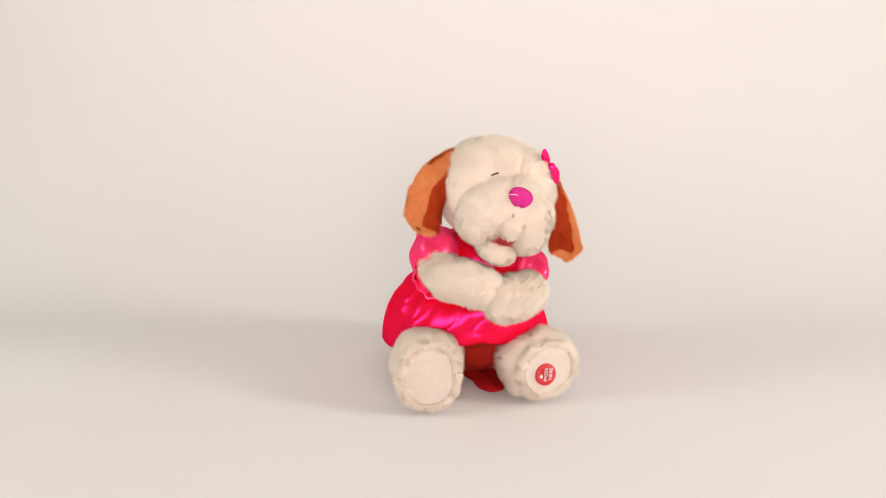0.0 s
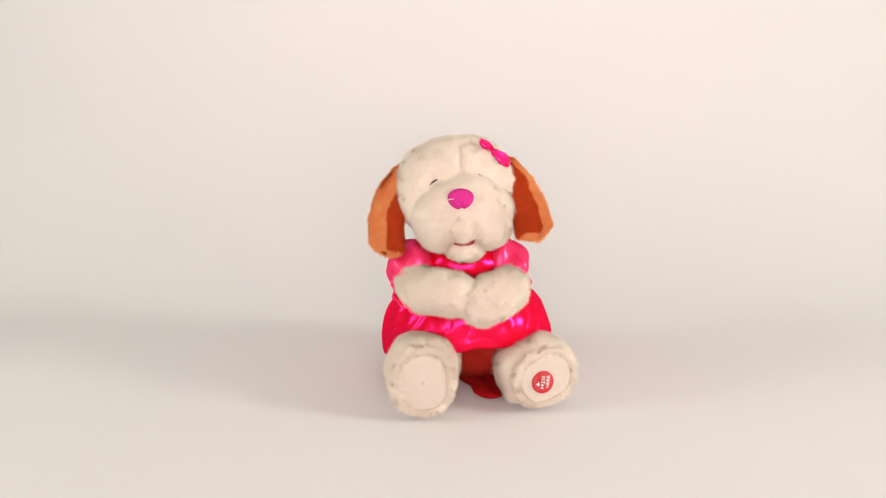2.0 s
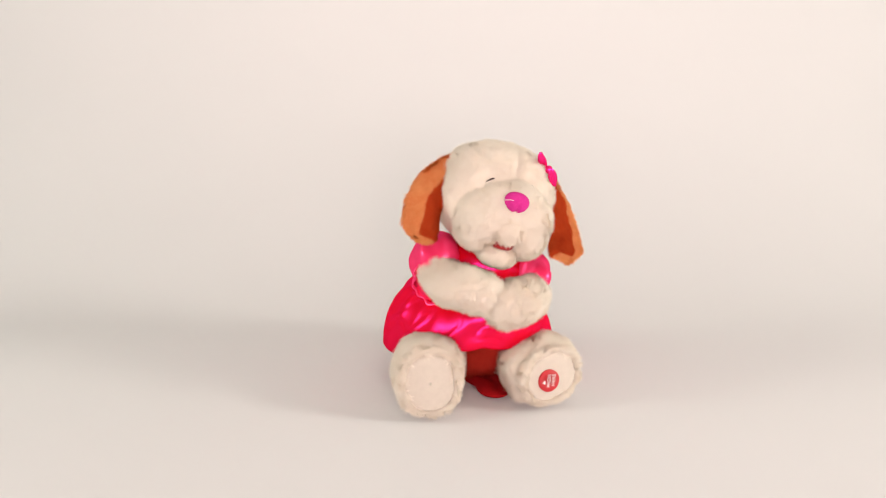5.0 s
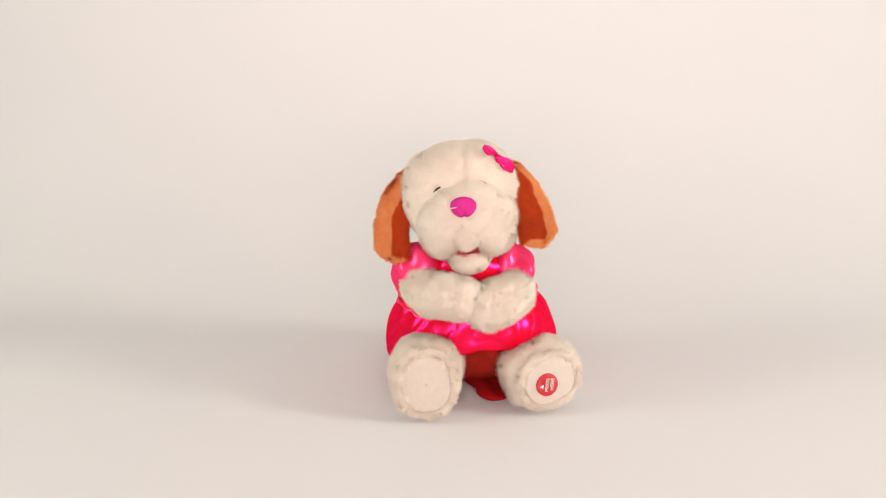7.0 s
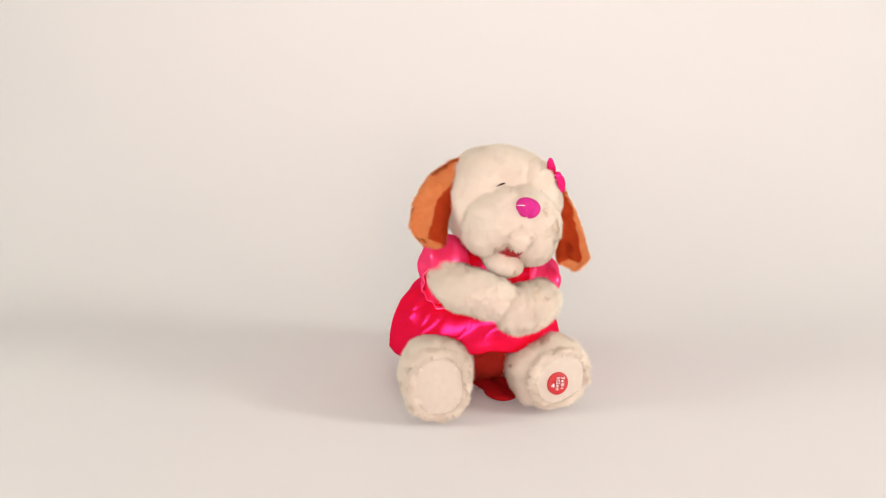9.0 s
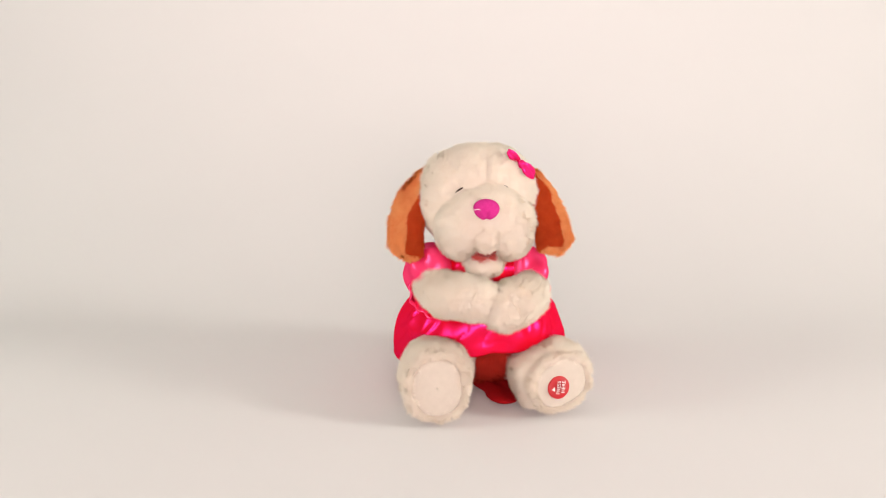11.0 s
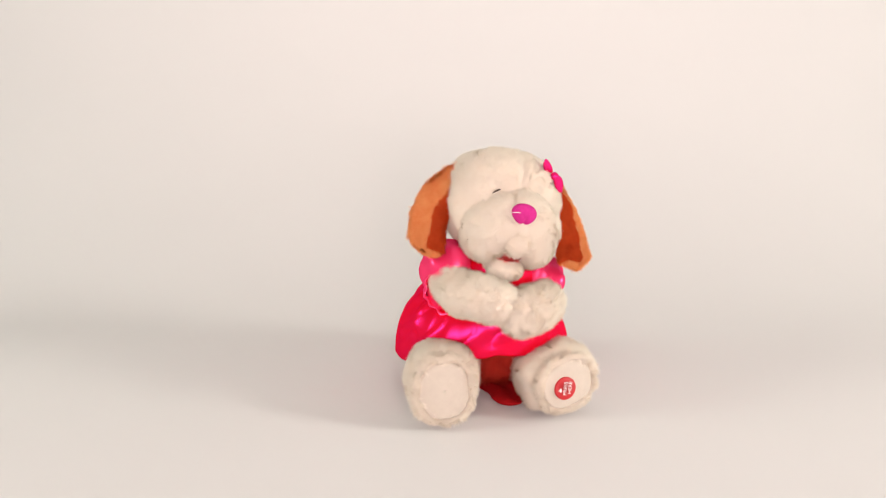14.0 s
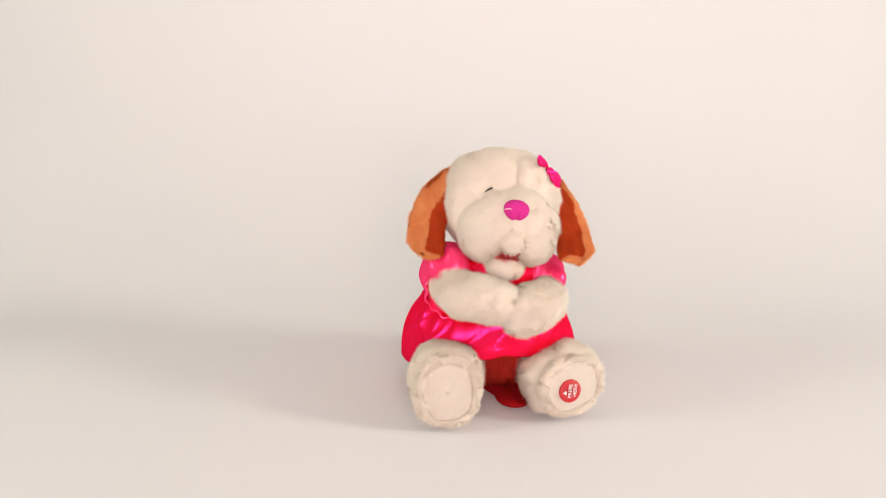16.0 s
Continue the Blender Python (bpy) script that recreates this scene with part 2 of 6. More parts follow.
def build_body():
    """The dressed trunk with its sleeves, collar and folded arms."""
    def egg(p):
        s = 1 - 0.30 * np.clip(p[:, 2] / 0.07, -1, 1)
        return p * np.stack([s, s, np.ones_like(s)], 1)
    v, f = blob((-0.010, 0.015, 0.110), (0.062, 0.052, 0.070), shape=egg, lump=0.003)
    torso = make("torso", v, f, [SATIN], dog, BODY_PIVOT, "hot pink satin dress bodice")
    # puffed sleeves with gathers
    for x, sgn, seed in ((-0.067, -1, 1.0), (0.028, 1, 5.0)):
        def puff(p, sgn=sgn):
            a = np.arctan2(p[:, 1], p[:, 0])
            return p * (1 + 0.055 * np.sin(a * 6 + p[:, 2] * 50) + 0.05 * np.sin(a * 3 - p[:, 2] * 110))[:, None]
        v, f = blob((x, -0.018, 0.141), (0.0290, 0.036, 0.0390), (0, sgn * 24, 0), power=2.5, lump=0.006, seed=seed, base=BALL3, shape=puff)
        make("sleeve", v, f, [SATIN_PALE], torso, (x, -0.018, 0.143), "puffed bright pink satin sleeve")
    # collar
    ang = np.linspace(0, 2 * math.pi, 60, endpoint=False)
    rows = []
    for k, (rr, zz) in enumerate(((0.040, 0.176), (0.052, 0.168), (0.058, 0.156), (0.056, 0.148))):
        rows.append(np.stack([-0.012 + rr * np.cos(ang), -0.004 + rr * 0.95 * np.sin(ang), zz + 0.003 * np.sin(ang * 9 + k)], 1))
    make("collar", np.concatenate(rows), grid_faces(4, 60, True), [SATIN], torso, (-0.012, -0.004, 0.16))
    # gathered cuffs round the elbows
    for x, z, sgn in ((-0.0650, 0.1310, -1), (0.0330, 0.1310, 1)):
        k = np.linspace(0, 2 * math.pi, 120, endpoint=False)
        rows = []
        for y, r0, wave in ((-0.008, 0.0250, 0.0004), (-0.022, 0.0285, 0.0010), (-0.032, 0.0285, 0.0014), (-0.040, 0.0295, 0.0014), (-0.0415, 0.0285, 0.0014), (-0.034, 0.0265, 0.0012)):
            r = r0 + wave * np.sin(k * 13) + wave * 0.6 * np.sin(k * 7 + 1)
            rows.append(np.stack([x + r * np.cos(k), y + 0.0015 * np.sin(k * 5) + 0 * k, z + r * 1.04 * np.sin(k)], 1))
        make("cuff", np.concatenate(rows), grid_faces(6, 120, True), [SATIN_PALE], torso, (x, -0.02, z), "gathered bright pink satin cuff")
    # arms folded over the chest, paws meeting in the middle
    for pts, rad, sgn in (
        (((-0.066, -0.020, 0.140), (-0.0665, -0.042, 0.138), (-0.057, -0.064, 0.136), (-0.040, -0.077, 0.137), (-0.022, -0.085, 0.136)), (0.018, 0.0210, 0.0225, 0.0230, 0.0200), -1),
        (((0.036, -0.018, 0.136), (0.0370, -0.040, 0.135), (0.032, -0.062, 0.134), (0.019, -0.077, 0.131), (0.005, -0.087, 0.127)), (0.018, 0.0200, 0.0225, 0.0245, 0.0225), 1),
    ):
        path = np.array(pts)
        t = np.linspace(0, 4, 17)
        path = np.stack([np.interp(t, range(5), path[:, k]) for k in range(3)], 1)
        path[1:-1] = (path[:-2] + path[1:-1] * 2 + path[2:]) / 4
        r = np.interp(t, range(5), rad)
        v, f = tube(path, r, 28)
        e1 = blob(path[-1], (r[-1],) * 3, base=BALL3, lump=0.0)
        e0 = blob(path[0], (r[0],) * 3, base=BALL3, lump=0.0)
        v, f = join([(wobble(v, 45, 0.003, sgn * 3.0), f), e0, e1])
        furry("arm", v, f, [CREAM], torso, pts[1], "cream plush arm folded over the chest", 52000, 0.0088, comb=(-sgn * 0.4, 0.3, -0.2), messy=0.7)
    return torso


def build_skirt():
    """A bubble skirt: gathered at the waist, puffed, tucked in at the hem, with soft deep folds."""
    cols, rows = 220, 44
    ang = np.linspace(0, 2 * math.pi, cols, endpoint=False)
    v = []
    for i in range(rows):
        u = i / (rows - 1)
        z = 0.120 - 0.088 * u + 0.010 * max(0, u - 0.85)
        rad = 0.060 + 0.049 * math.sin(min(1.0, 1.10 * u ** 0.66) * math.pi * 0.58) - 0.024 * max(0, (u - 0.86) / 0.14) ** 2
        for a in ang:
            ca, sa = math.cos(a), math.sin(a)
            fold = noise.noise(Vector((ca * 1.7, sa * 1.7, u * 1.1 + 3))) * 0.010 * (0.3 + u)
            # gathers that run down from the waist and die out in the puff
            gather = noise.noise(Vector((ca * 7, sa * 7, u * 0.8 + 5)))
            fold += 0.0020 * gather * (1 - u) ** 0.7 * min(1.0, u * 5)
            # a few soft dents and creases
            dent = noise.noise(Vector((ca * 3.1 + u * 0.9, sa * 3.1, u * 2.4 + 9)))
            fold -= 0.0075 * max(0.0, dent) * math.sin(min(1, u * 1.15) * math.pi)
            crease = abs(noise.noise(Vector((ca * 2.6 + u * 1.2, sa * 2.6 - u, u * 2.0 + 14))))
            fold -= 0.0016 * math.exp(-(crease / 0.06) ** 2) * math.sin(min(1, u * 1.1) * math.pi)
            lift = 0.024 * max(0, -sa) ** 2 * u - 0.010 * max(0, -ca) * u + 0.010 * max(0, ca) * u
            squash = 0.74 if sa < 0 else 0.86
            v.append((-0.010 + (rad + fold) * ca * (0.955 if ca < 0 else 0.92), 0.012 + (rad + fold) * sa * squash, z + lift + 0.004 * noise.noise(Vector((ca * 4, sa * 4, 20)))))
    v = np.array(v)
    ob = make("skirt", v, grid_faces(rows, cols, True)[:, ::-1], [SATIN], dog, BODY_PIVOT, "gathered hot pink satin bubble skirt")
    return ob


def build_legs():
    v, f = blob((-0.004, 0.020, 0.052), (0.078, 0.070, 0.050), lump=0.003)
    furry("underbody", v, f, [UNDERSIDE], dog, (-0.004, 0.02, 0.04), "plush underside of the body, dark and reddened for dress bounce", 16000, 0.009, comb=(0, -0.3, -0.8), messy=0.9)
    # foot: centre, half width, half height, roll, direction faced, button
    for c, hw, hh, roll, yaw, button in (
        ((-0.060, -0.075, 0.0440), 0.0365, 0.0415, 0, 3, False),
        ((0.0660, -0.054, 0.0385), 0.0415, 0.0335, -12, 20, True),
    ):
        r = turn(0, roll, 0)
        face = turn(-7, 0, yaw) @ r
        c = np.array(c)
        ball_v, ball_f = BALL4
        p = ball_v / (np.abs(ball_v) ** 2.5).sum(1)[:, None] ** (1 / 2.5) * np.array((hw, 0.036, hh))
        # the sole end is flat with a sunken pad
        front = p[:, 1] < -0.010
        p[front, 1] = -0.010 + (p[front, 1] + 0.010) * 0.62
        rim = np.hypot(p[:, 0] / (hw * 0.70), p[:, 2] / (hh * 0.70))
        p[front, 1] += 0.002 * np.exp(-((rim[front] - 1.0) / 0.10) ** 2)
        foot = (wobble(p, 38, 0.0035, hw * 900) @ face.T + c, ball_f)
        hip = np.array((-0.040 if c[0] < 0 else 0.034, 0.0, 0.046))
        path = np.array([c + (hip - c) * k for k in np.linspace(0.1, 1, 9)])
        shank = tube(path, np.linspace(hh * 0.80, 0.037, 9), 28)
        v, f = join([foot, shank])
        low = v[:, 2].min()
        v[:, 2] = np.maximum(v[:, 2], 0.004 + (v[:, 2] - low) * 0.15)
        leg = furry("leg", v, f, [CREAM], dog, tuple(c), "cream plush leg with a padded foot", 70000, 0.0086, comb=(0, 0.5, -0.2), messy=0.7)
        # suede pad
        cols, rows = 64, 14
        pv = []
        for i in range(rows):
            q = (i / (rows - 1))
            for a in np.linspace(0, 2 * math.pi, cols, endpoint=False):
                wav = 1 + 0.018 * math.sin(a * 5 + hw * 300) + 0.010 * math.sin(a * 17) + 0.05 * noise.noise(Vector((math.cos(a), math.sin(a), hw * 90)))
                box = (abs(math.cos(a)) ** 2.3 + abs(math.sin(a)) ** 2.3) ** (-1 / 2.3)
                wav *= box
                x, z = hw * 0.78 * q * math.cos(a) * wav, hh * 0.80 * q * math.sin(a) * wav - 0.0025
                bulge = -0.0305 - 0.0030 * (1 - q ** 3) + 0.0005 * noise.noise(Vector((x * 120, z * 120, 4)))
                pv.append((x, bulge if i < rows - 1 else bulge + 0.006, z))
        pv = np.array(pv) @ face.T + c
        make("sole_pad", pv, grid_faces(rows, cols, True)[:, ::-1], [SUEDE], leg, tuple(c), "smooth cream suede sole pad")
        k = np.linspace(0, 2 * math.pi, 97)
        wav = (1 + 0.012 * np.sin(k * 13 + hw * 200) + 0.014 * np.sin(k * 7)) * (np.abs(np.cos(k)) ** 2.3 + np.abs(np.sin(k)) ** 2.3) ** (-1 / 2.3)
        ring = np.stack([hw * 0.82 * np.cos(k) * wav, -0.0265 - 0.0012 * np.sin(k * 9), hh * 0.84 * np.sin(k) * wav - 0.0025], 1) @ face.T + c
        rv, rf = tube(ring, 0.0018 + 0.0006 * np.sin(k * 11), 8)
        furry("seam", rv, rf, [CREAM], leg, tuple(c), "puckered furry seam round the sole", 15000, 0.0078, comb=(0, -0.2, 0), messy=1.0, sink=0.0)
        if button:
            spot = np.array((-0.0050, -0.0345, -0.0055))
            cols = 48
            bv = []
            for rr, yy in ((0.0, -0.0009), (0.0122, -0.0009), (0.0126, -0.0006), (0.0127, 0.002)):
                for a in np.linspace(0, 2 * math.pi, cols, endpoint=False):
                    bv.append((spot[0] + rr * math.cos(a), spot[1] + yy, spot[2] + rr * math.sin(a)))
            bm_v = np.array(bv) @ (turn(-7, 0, yaw) ).T + c
            make("press_button", bm_v, grid_faces(4, cols, True)[:, ::-1], [RED_PRINT], leg, tuple(c), "round red printed press mark")
            base = turn(-7, 0, yaw)
            for words, dx in (("PRESS", 0.0012), ("HERE", 0.0070)):
                cu = bpy.data.curves.new("lettering", "FONT")
                cu.body, cu.size, cu.align_x, cu.extrude = words, 0.0060, "CENTER", 0.0001
                tmp = bpy.data.objects.new("lettering", cu)
                scene.collection.objects.link(tmp)
                dep = bpy.context.evaluated_depsgraph_get()
                me = bpy.data.meshes.new_from_object(tmp.evaluated_get(dep))
                bpy.data.objects.remove(tmp)
                me.materials.clear()
                me.materials.append(WHITE_PRINT)
                ob = new("lettering", me)
                ob.parent = leg
                at = base @ (spot + np.array((dx, -0.0013, 0.0)))
                m = Matrix(base.tolist()).to_4x4() @ pose(0, 0, 0, 90, 0, 0) @ pose(0, 0, 0, 0, 0, 82)
                m.translation = at
                ob.matrix_local = m
                tagged(ob, "small white printed letters")
            # pointing-finger sign beside the words
            iv, fi = blob((0, 0, 0), (0.0012, 0.0002, 0.0026), base=ball(2), lump=0)
            i2, f2 = blob((-0.0012, 0, 0.0), (0.0022, 0.0002, 0.0007), base=ball(2), lump=0)
            iv, fi = join([(iv, fi), (i2, f2)])
            make("pointer_sign", (iv + spot + np.array((-0.0062, -0.0012, -0.001))) @ base.T + c, fi, [WHITE_PRINT], leg, tuple(c))
    # lining of the skirt lying on the ground between the feet
    def sag(p):
        q = p.copy()
        q[:, 0] += 0.014 * np.clip(-p[:, 1] / 0.05, 0, 1) + 0.003 * np.sin(p[:, 1] * 150)
        q[:, 2] *= 1 + 0.35 * np.sin(p[:, 0] * 190 + p[:, 1] * 60)
        return q
    v, f = blob((0.006, -0.002, 0.0080), (0.025, 0.066, 0.0065), power=2.3, lump=0.002, shape=sag)
    v[:, 2] = np.maximum(v[:, 2], 0.0012)
    make("skirt_lining", v, f, [RED_CLOTH], dog, (0.004, 0.03, 0.01), "dark red skirt lining lying between the feet")


def build_ear(head, sgn):
    """A long flat hanging ear: tan outside and rim, rust lining on the inner face."""
    bv, bf = BALL4
    u = (1 - bv[:, 2]) / 2
    if sgn < 0:
        line = np.array([(-0.073, -0.012, 0.264), (-0.090, -0.020, 0.238), (-0.098, -0.030, 0.205), (-0.0965, -0.045, 0.170)])
        wide, seam, face = (0.010, 0.0165, 0.0205, 0.0185), -0.16, 16
    else:
        line = np.array([(0.032, -0.014, 0.270), (0.047, -0.028, 0.247), (0.0585, -0.046, 0.2185), (0.0655, -0.068, 0.191)])
        wide, seam, face = (0.010, 0.0155, 0.0195, 0.0195), 0.50, -14
    k = np.linspace(0, 1, 4)
    mid = np.stack([np.interp(u, k, line[:, n]) for n in range(3)], 1)
    along = np.array(line[-1] - line[0])
    along /= np.linalg.norm(along)
    out = np.cross(along, (0, 1, 0))
    out *= np.sign(out[0]) * sgn / np.linalg.norm(out)
    front = np.cross(out, along)
    front *= -np.sign(front[1])
    spin = Matrix.Rotation(radians(face), 3, Vector(along))
    out, front = np.array(spin @ Vector(out)), np.array(spin @ Vector(front))
    w = np.interp(u, k, wide)
    # round lower end, pointed root
    flat = np.sqrt(np.clip(1 - bv[:, 2] ** 2, 0, 1)) + 1e-6
    side, thick = bv[:, 0] / flat, bv[:, 1] / flat
    end = np.clip(flat * 1.75, 0, 1)
    hollow = 0.0035 * np.exp(-(side / 0.6) ** 2) * (thick < 0) * end
    fold = 0.0025 * np.sin(side * 3.0 + u * 4)
    v = mid + out[None] * (side * w * end)[:, None] + front[None] * (-thick * 0.0062 * end - hollow + fold)[:, None]
    v = wobble(v, 45, 0.002, sgn * 7.0)
    fs, ft, fu = side[bf].mean(1), thick[bf].mean(1), u[bf].mean(1)
    limit = seam - 0.25 * np.clip(0.35 - fu, 0, 1) + 0.10 * field(v[bf].mean(1), 0.010, 11)
    inside = (ft < 0.1) & (fs < limit) & (fu < 0.93)
    n, _ = normals_of(v, bf)
    centre_dir = v - mid
    if (n * centre_dir).sum() < 0:
        bf = bf[:, ::-1]
    return furry("ear", v, bf, [TAN, RUST], head, tuple(line[0]), "floppy tan plush ear with rust lining", 54000, 0.0066, comb=(0, 0, -1.2), messy=0.25, gather=0.10, index=inside.astype(int))


def build_head():
    cx = -0.018
    skull = blob((cx, -0.013, 0.2345), (0.0655, 0.0520, 0.0575), power=2.25, lump=0.002)
    v, f = skull
    # seam down the brow
    front = (v[:, 1] < -0.02) & (v[:, 2] > 0.240)
    v[front] += np.array((0, 0.0042, -0.0016)) * np.exp(-((v[front, 0] - cx - 0.004) / 0.0028) ** 2)[:, None]
    # sockets of the sewn eyes
    for ex, ez in ((-0.0435, 0.2520), (0.0060, 0.2570)):
        v[:, 1] += 0.0040 * np.exp(-((v[:, 0] - ex) ** 2 + (v[:, 2] - ez) ** 2) / 0.0075 ** 2) * (v[:, 1] < -0.02)
    EYE_A, EYE_B = ((-0.0435, -0.062, 0.2525), 0.0065, -0.66), ((0.0060, -0.062, 0.2570), 0.0050, -0.40)
    def jowls(p):
        drop = np.clip(-p[:, 2] / 0.04, 0, 1)
        q = p.copy()
        q[:, 2] += 0.026 * np.exp(-(p[:, 0] / 0.0145) ** 2) * drop ** 1.5
        q[:, 1] += 0.004 * np.exp(-(p[:, 0] / 0.010) ** 2) * drop
        q[:, 0] *= 1 - 0.32 * np.clip(p[:, 2] / 0.04, 0, 1) ** 1.5
        return q
    snout_form = blob((cx + 0.006, -0.046, 0.2150), (0.0540, 0.0420, 0.0425), (-6, 0, 0), power=2.4, lump=0.002, shape=jowls, seed=2.0)
    head = furry("head", v, f, [CREAM], dog, HEAD_PIVOT, "cream plush head tilted back", 100000, 0.0082, comb=(0, 0.6, -0.1), messy=0.6, long_at=(EYE_A, EYE_B) + tuple(((cx + 0.004, -0.013 - 0.052 * math.sqrt(1 - ((z - 0.2345) / 0.059) ** 2), z), 0.0038, -0.38) for z in (0.260, 0.264, 0.268, 0.272, 0.276, 0.280)))
    v, f = snout_form
    furry("muzzle", v, f, [CREAM], head, (cx, -0.04, 0.216), "broad cream plush muzzle", 88000, 0.0080, comb=(0, 0.5, -0.4), messy=0.7,
          long_at=(((cx + 0.004, -0.078, 0.197), 0.013, 0.7), EYE_A, EYE_B, ((-0.0155, -0.082, 0.2375), 0.013, -0.65)))
    v, f = blob((cx + 0.005, -0.0845, 0.2060), (0.013, 0.006, 0.010), base=ball(3), lump=0.001)
    furry("whisker_tuft", v, f, [CREAM], head, (cx, -0.08, 0.2045), "ruffled longer fur between nose and mouth", 5200, 0.0100, width=0.0006, comb=(0, -0.3, -0.6), messy=1.2)
    # nose
    def snout(p):
        q = p * (1 + 0.14 * np.clip(p[:, 2:] / 0.012, -1, 1) * np.array((1, 0, 0)))
        # stitched cleft below
        q[:, 2] += 0.0018 * np.exp(-((p[:, 0] - 0.001) / 0.0022) ** 2) * np.clip(-p[:, 2] / 0.010, 0, 1)
        q[:, 1] += 0.0020 * np.exp(-((p[:, 0] - 0.001) / 0.0014) ** 2) * np.clip(-p[:, 2] / 0.006, 0, 1)
        return q
    v, f = blob((-0.0155, -0.0865, 0.2375), (0.0134, 0.0085, 0.0110), (-18, 0, 0), base=BALL3, lump=0.0006, shape=snout)
    make("nose", v, f, [NOSE], head, (-0.0155, -0.0870, 0.2375), "oval magenta velvet nose")
    v, f = tube([(-0.0300, -0.0885, 0.2372), (-0.0275, -0.0920, 0.2380), (-0.0245, -0.0942, 0.2392), (-0.0220, -0.0946, 0.2390)], (0.0002, 0.0004, 0.0004, 0.0002), 6)
    make("thread", v, f, [WHITE_PRINT], head, (-0.025, -0.093, 0.238), "loose pale thread on the nose")
    # closed stitched eyes
    for x, y, z, tilt, size in ((-0.0432, -0.0645, 0.2515, 38, 0.8), (0.0060, -0.0572, 0.2565, -32, 0.75)):
        k = np.linspace(-1, 1, 11)
        path = np.stack([k * 0.0064 * size, 0.0010 * k ** 2, 0.0008 * (1 - k ** 2)], 1) @ turn(0, -tilt, 0).T + np.array((x, y, z))
        v, f = tube(path, size * (0.0007 * (1 - k ** 2) + 0.0004 + 0.0004 * k), 8)
        make("eye", v, f, [THREAD], head, (x, y, z), "closed dark stitched eye")
    # mouth lining and jaw
    v, f = blob((cx + 0.005, -0.0655, 0.1925), (0.0150, 0.0165, 0.0105), base=BALL3, lump=0.0005)
    make("mouth_lining", v, f, [MOUTH], head, (cx, -0.05, 0.19), "red felt inside of the mouth")
    v, f = blob((cx + 0.006, -0.0550, 0.1803), (0.0235, 0.0245, 0.0160), (6, 0, 0), base=BALL3, lump=0.002)
    fc = v[f].mean(1)
    lip = (fc[:, 2] > 0.1905) & (np.abs(fc[:, 0] - cx - 0.004) < 0.017)
    jaw = furry("jaw", v, f, [CREAM, LIP], head, JAW_PIVOT, "cream plush lower jaw with pink lip", 24000, 0.0060, comb=(0, -0.2, -0.6), index=lip.astype(int))
    build_ear(head, -1)
    build_ear(head, 1)
    # satin bow by the ear
    def loop(at, size, high, flare, r):
        bv, bf = BALL3
        p = bv * np.array((size, size * 0.26, size * high))
        k = bv[:, 0] if flare > 0 else -bv[:, 0]
        p[:, 2] *= 0.62 + 0.38 * np.clip((k + 1) / 2, 0, 1)
        p[:, 1] += 0.0012 * np.sin(bv[:, 2] * 6 + bv[:, 0] * 2)
        return wobble(p @ turn(*r).T, 120, 0.0012, size * 999) + np.array(at), bf
    v, f = join([loop((0.0150, -0.0405, 0.2856), 0.0125, 0.40, -1, (-20, 42, 38)), loop((0.0310, -0.0415, 0.2726), 0.0128, 0.70, 1, (-20, 38, 38)), blob((0.0230, -0.0445, 0.2790), (0.0042, 0.0040, 0.0046), base=ball(3), lump=0.0008)])
    make("bow", v, f, [SATIN_BOW], head, (0.019, -0.05, 0.281), "small hot pink satin bow beside the ear")
    return head, jaw


torso = build_body()
skirt = build_skirt()
build_legs()
head, jaw = build_head()


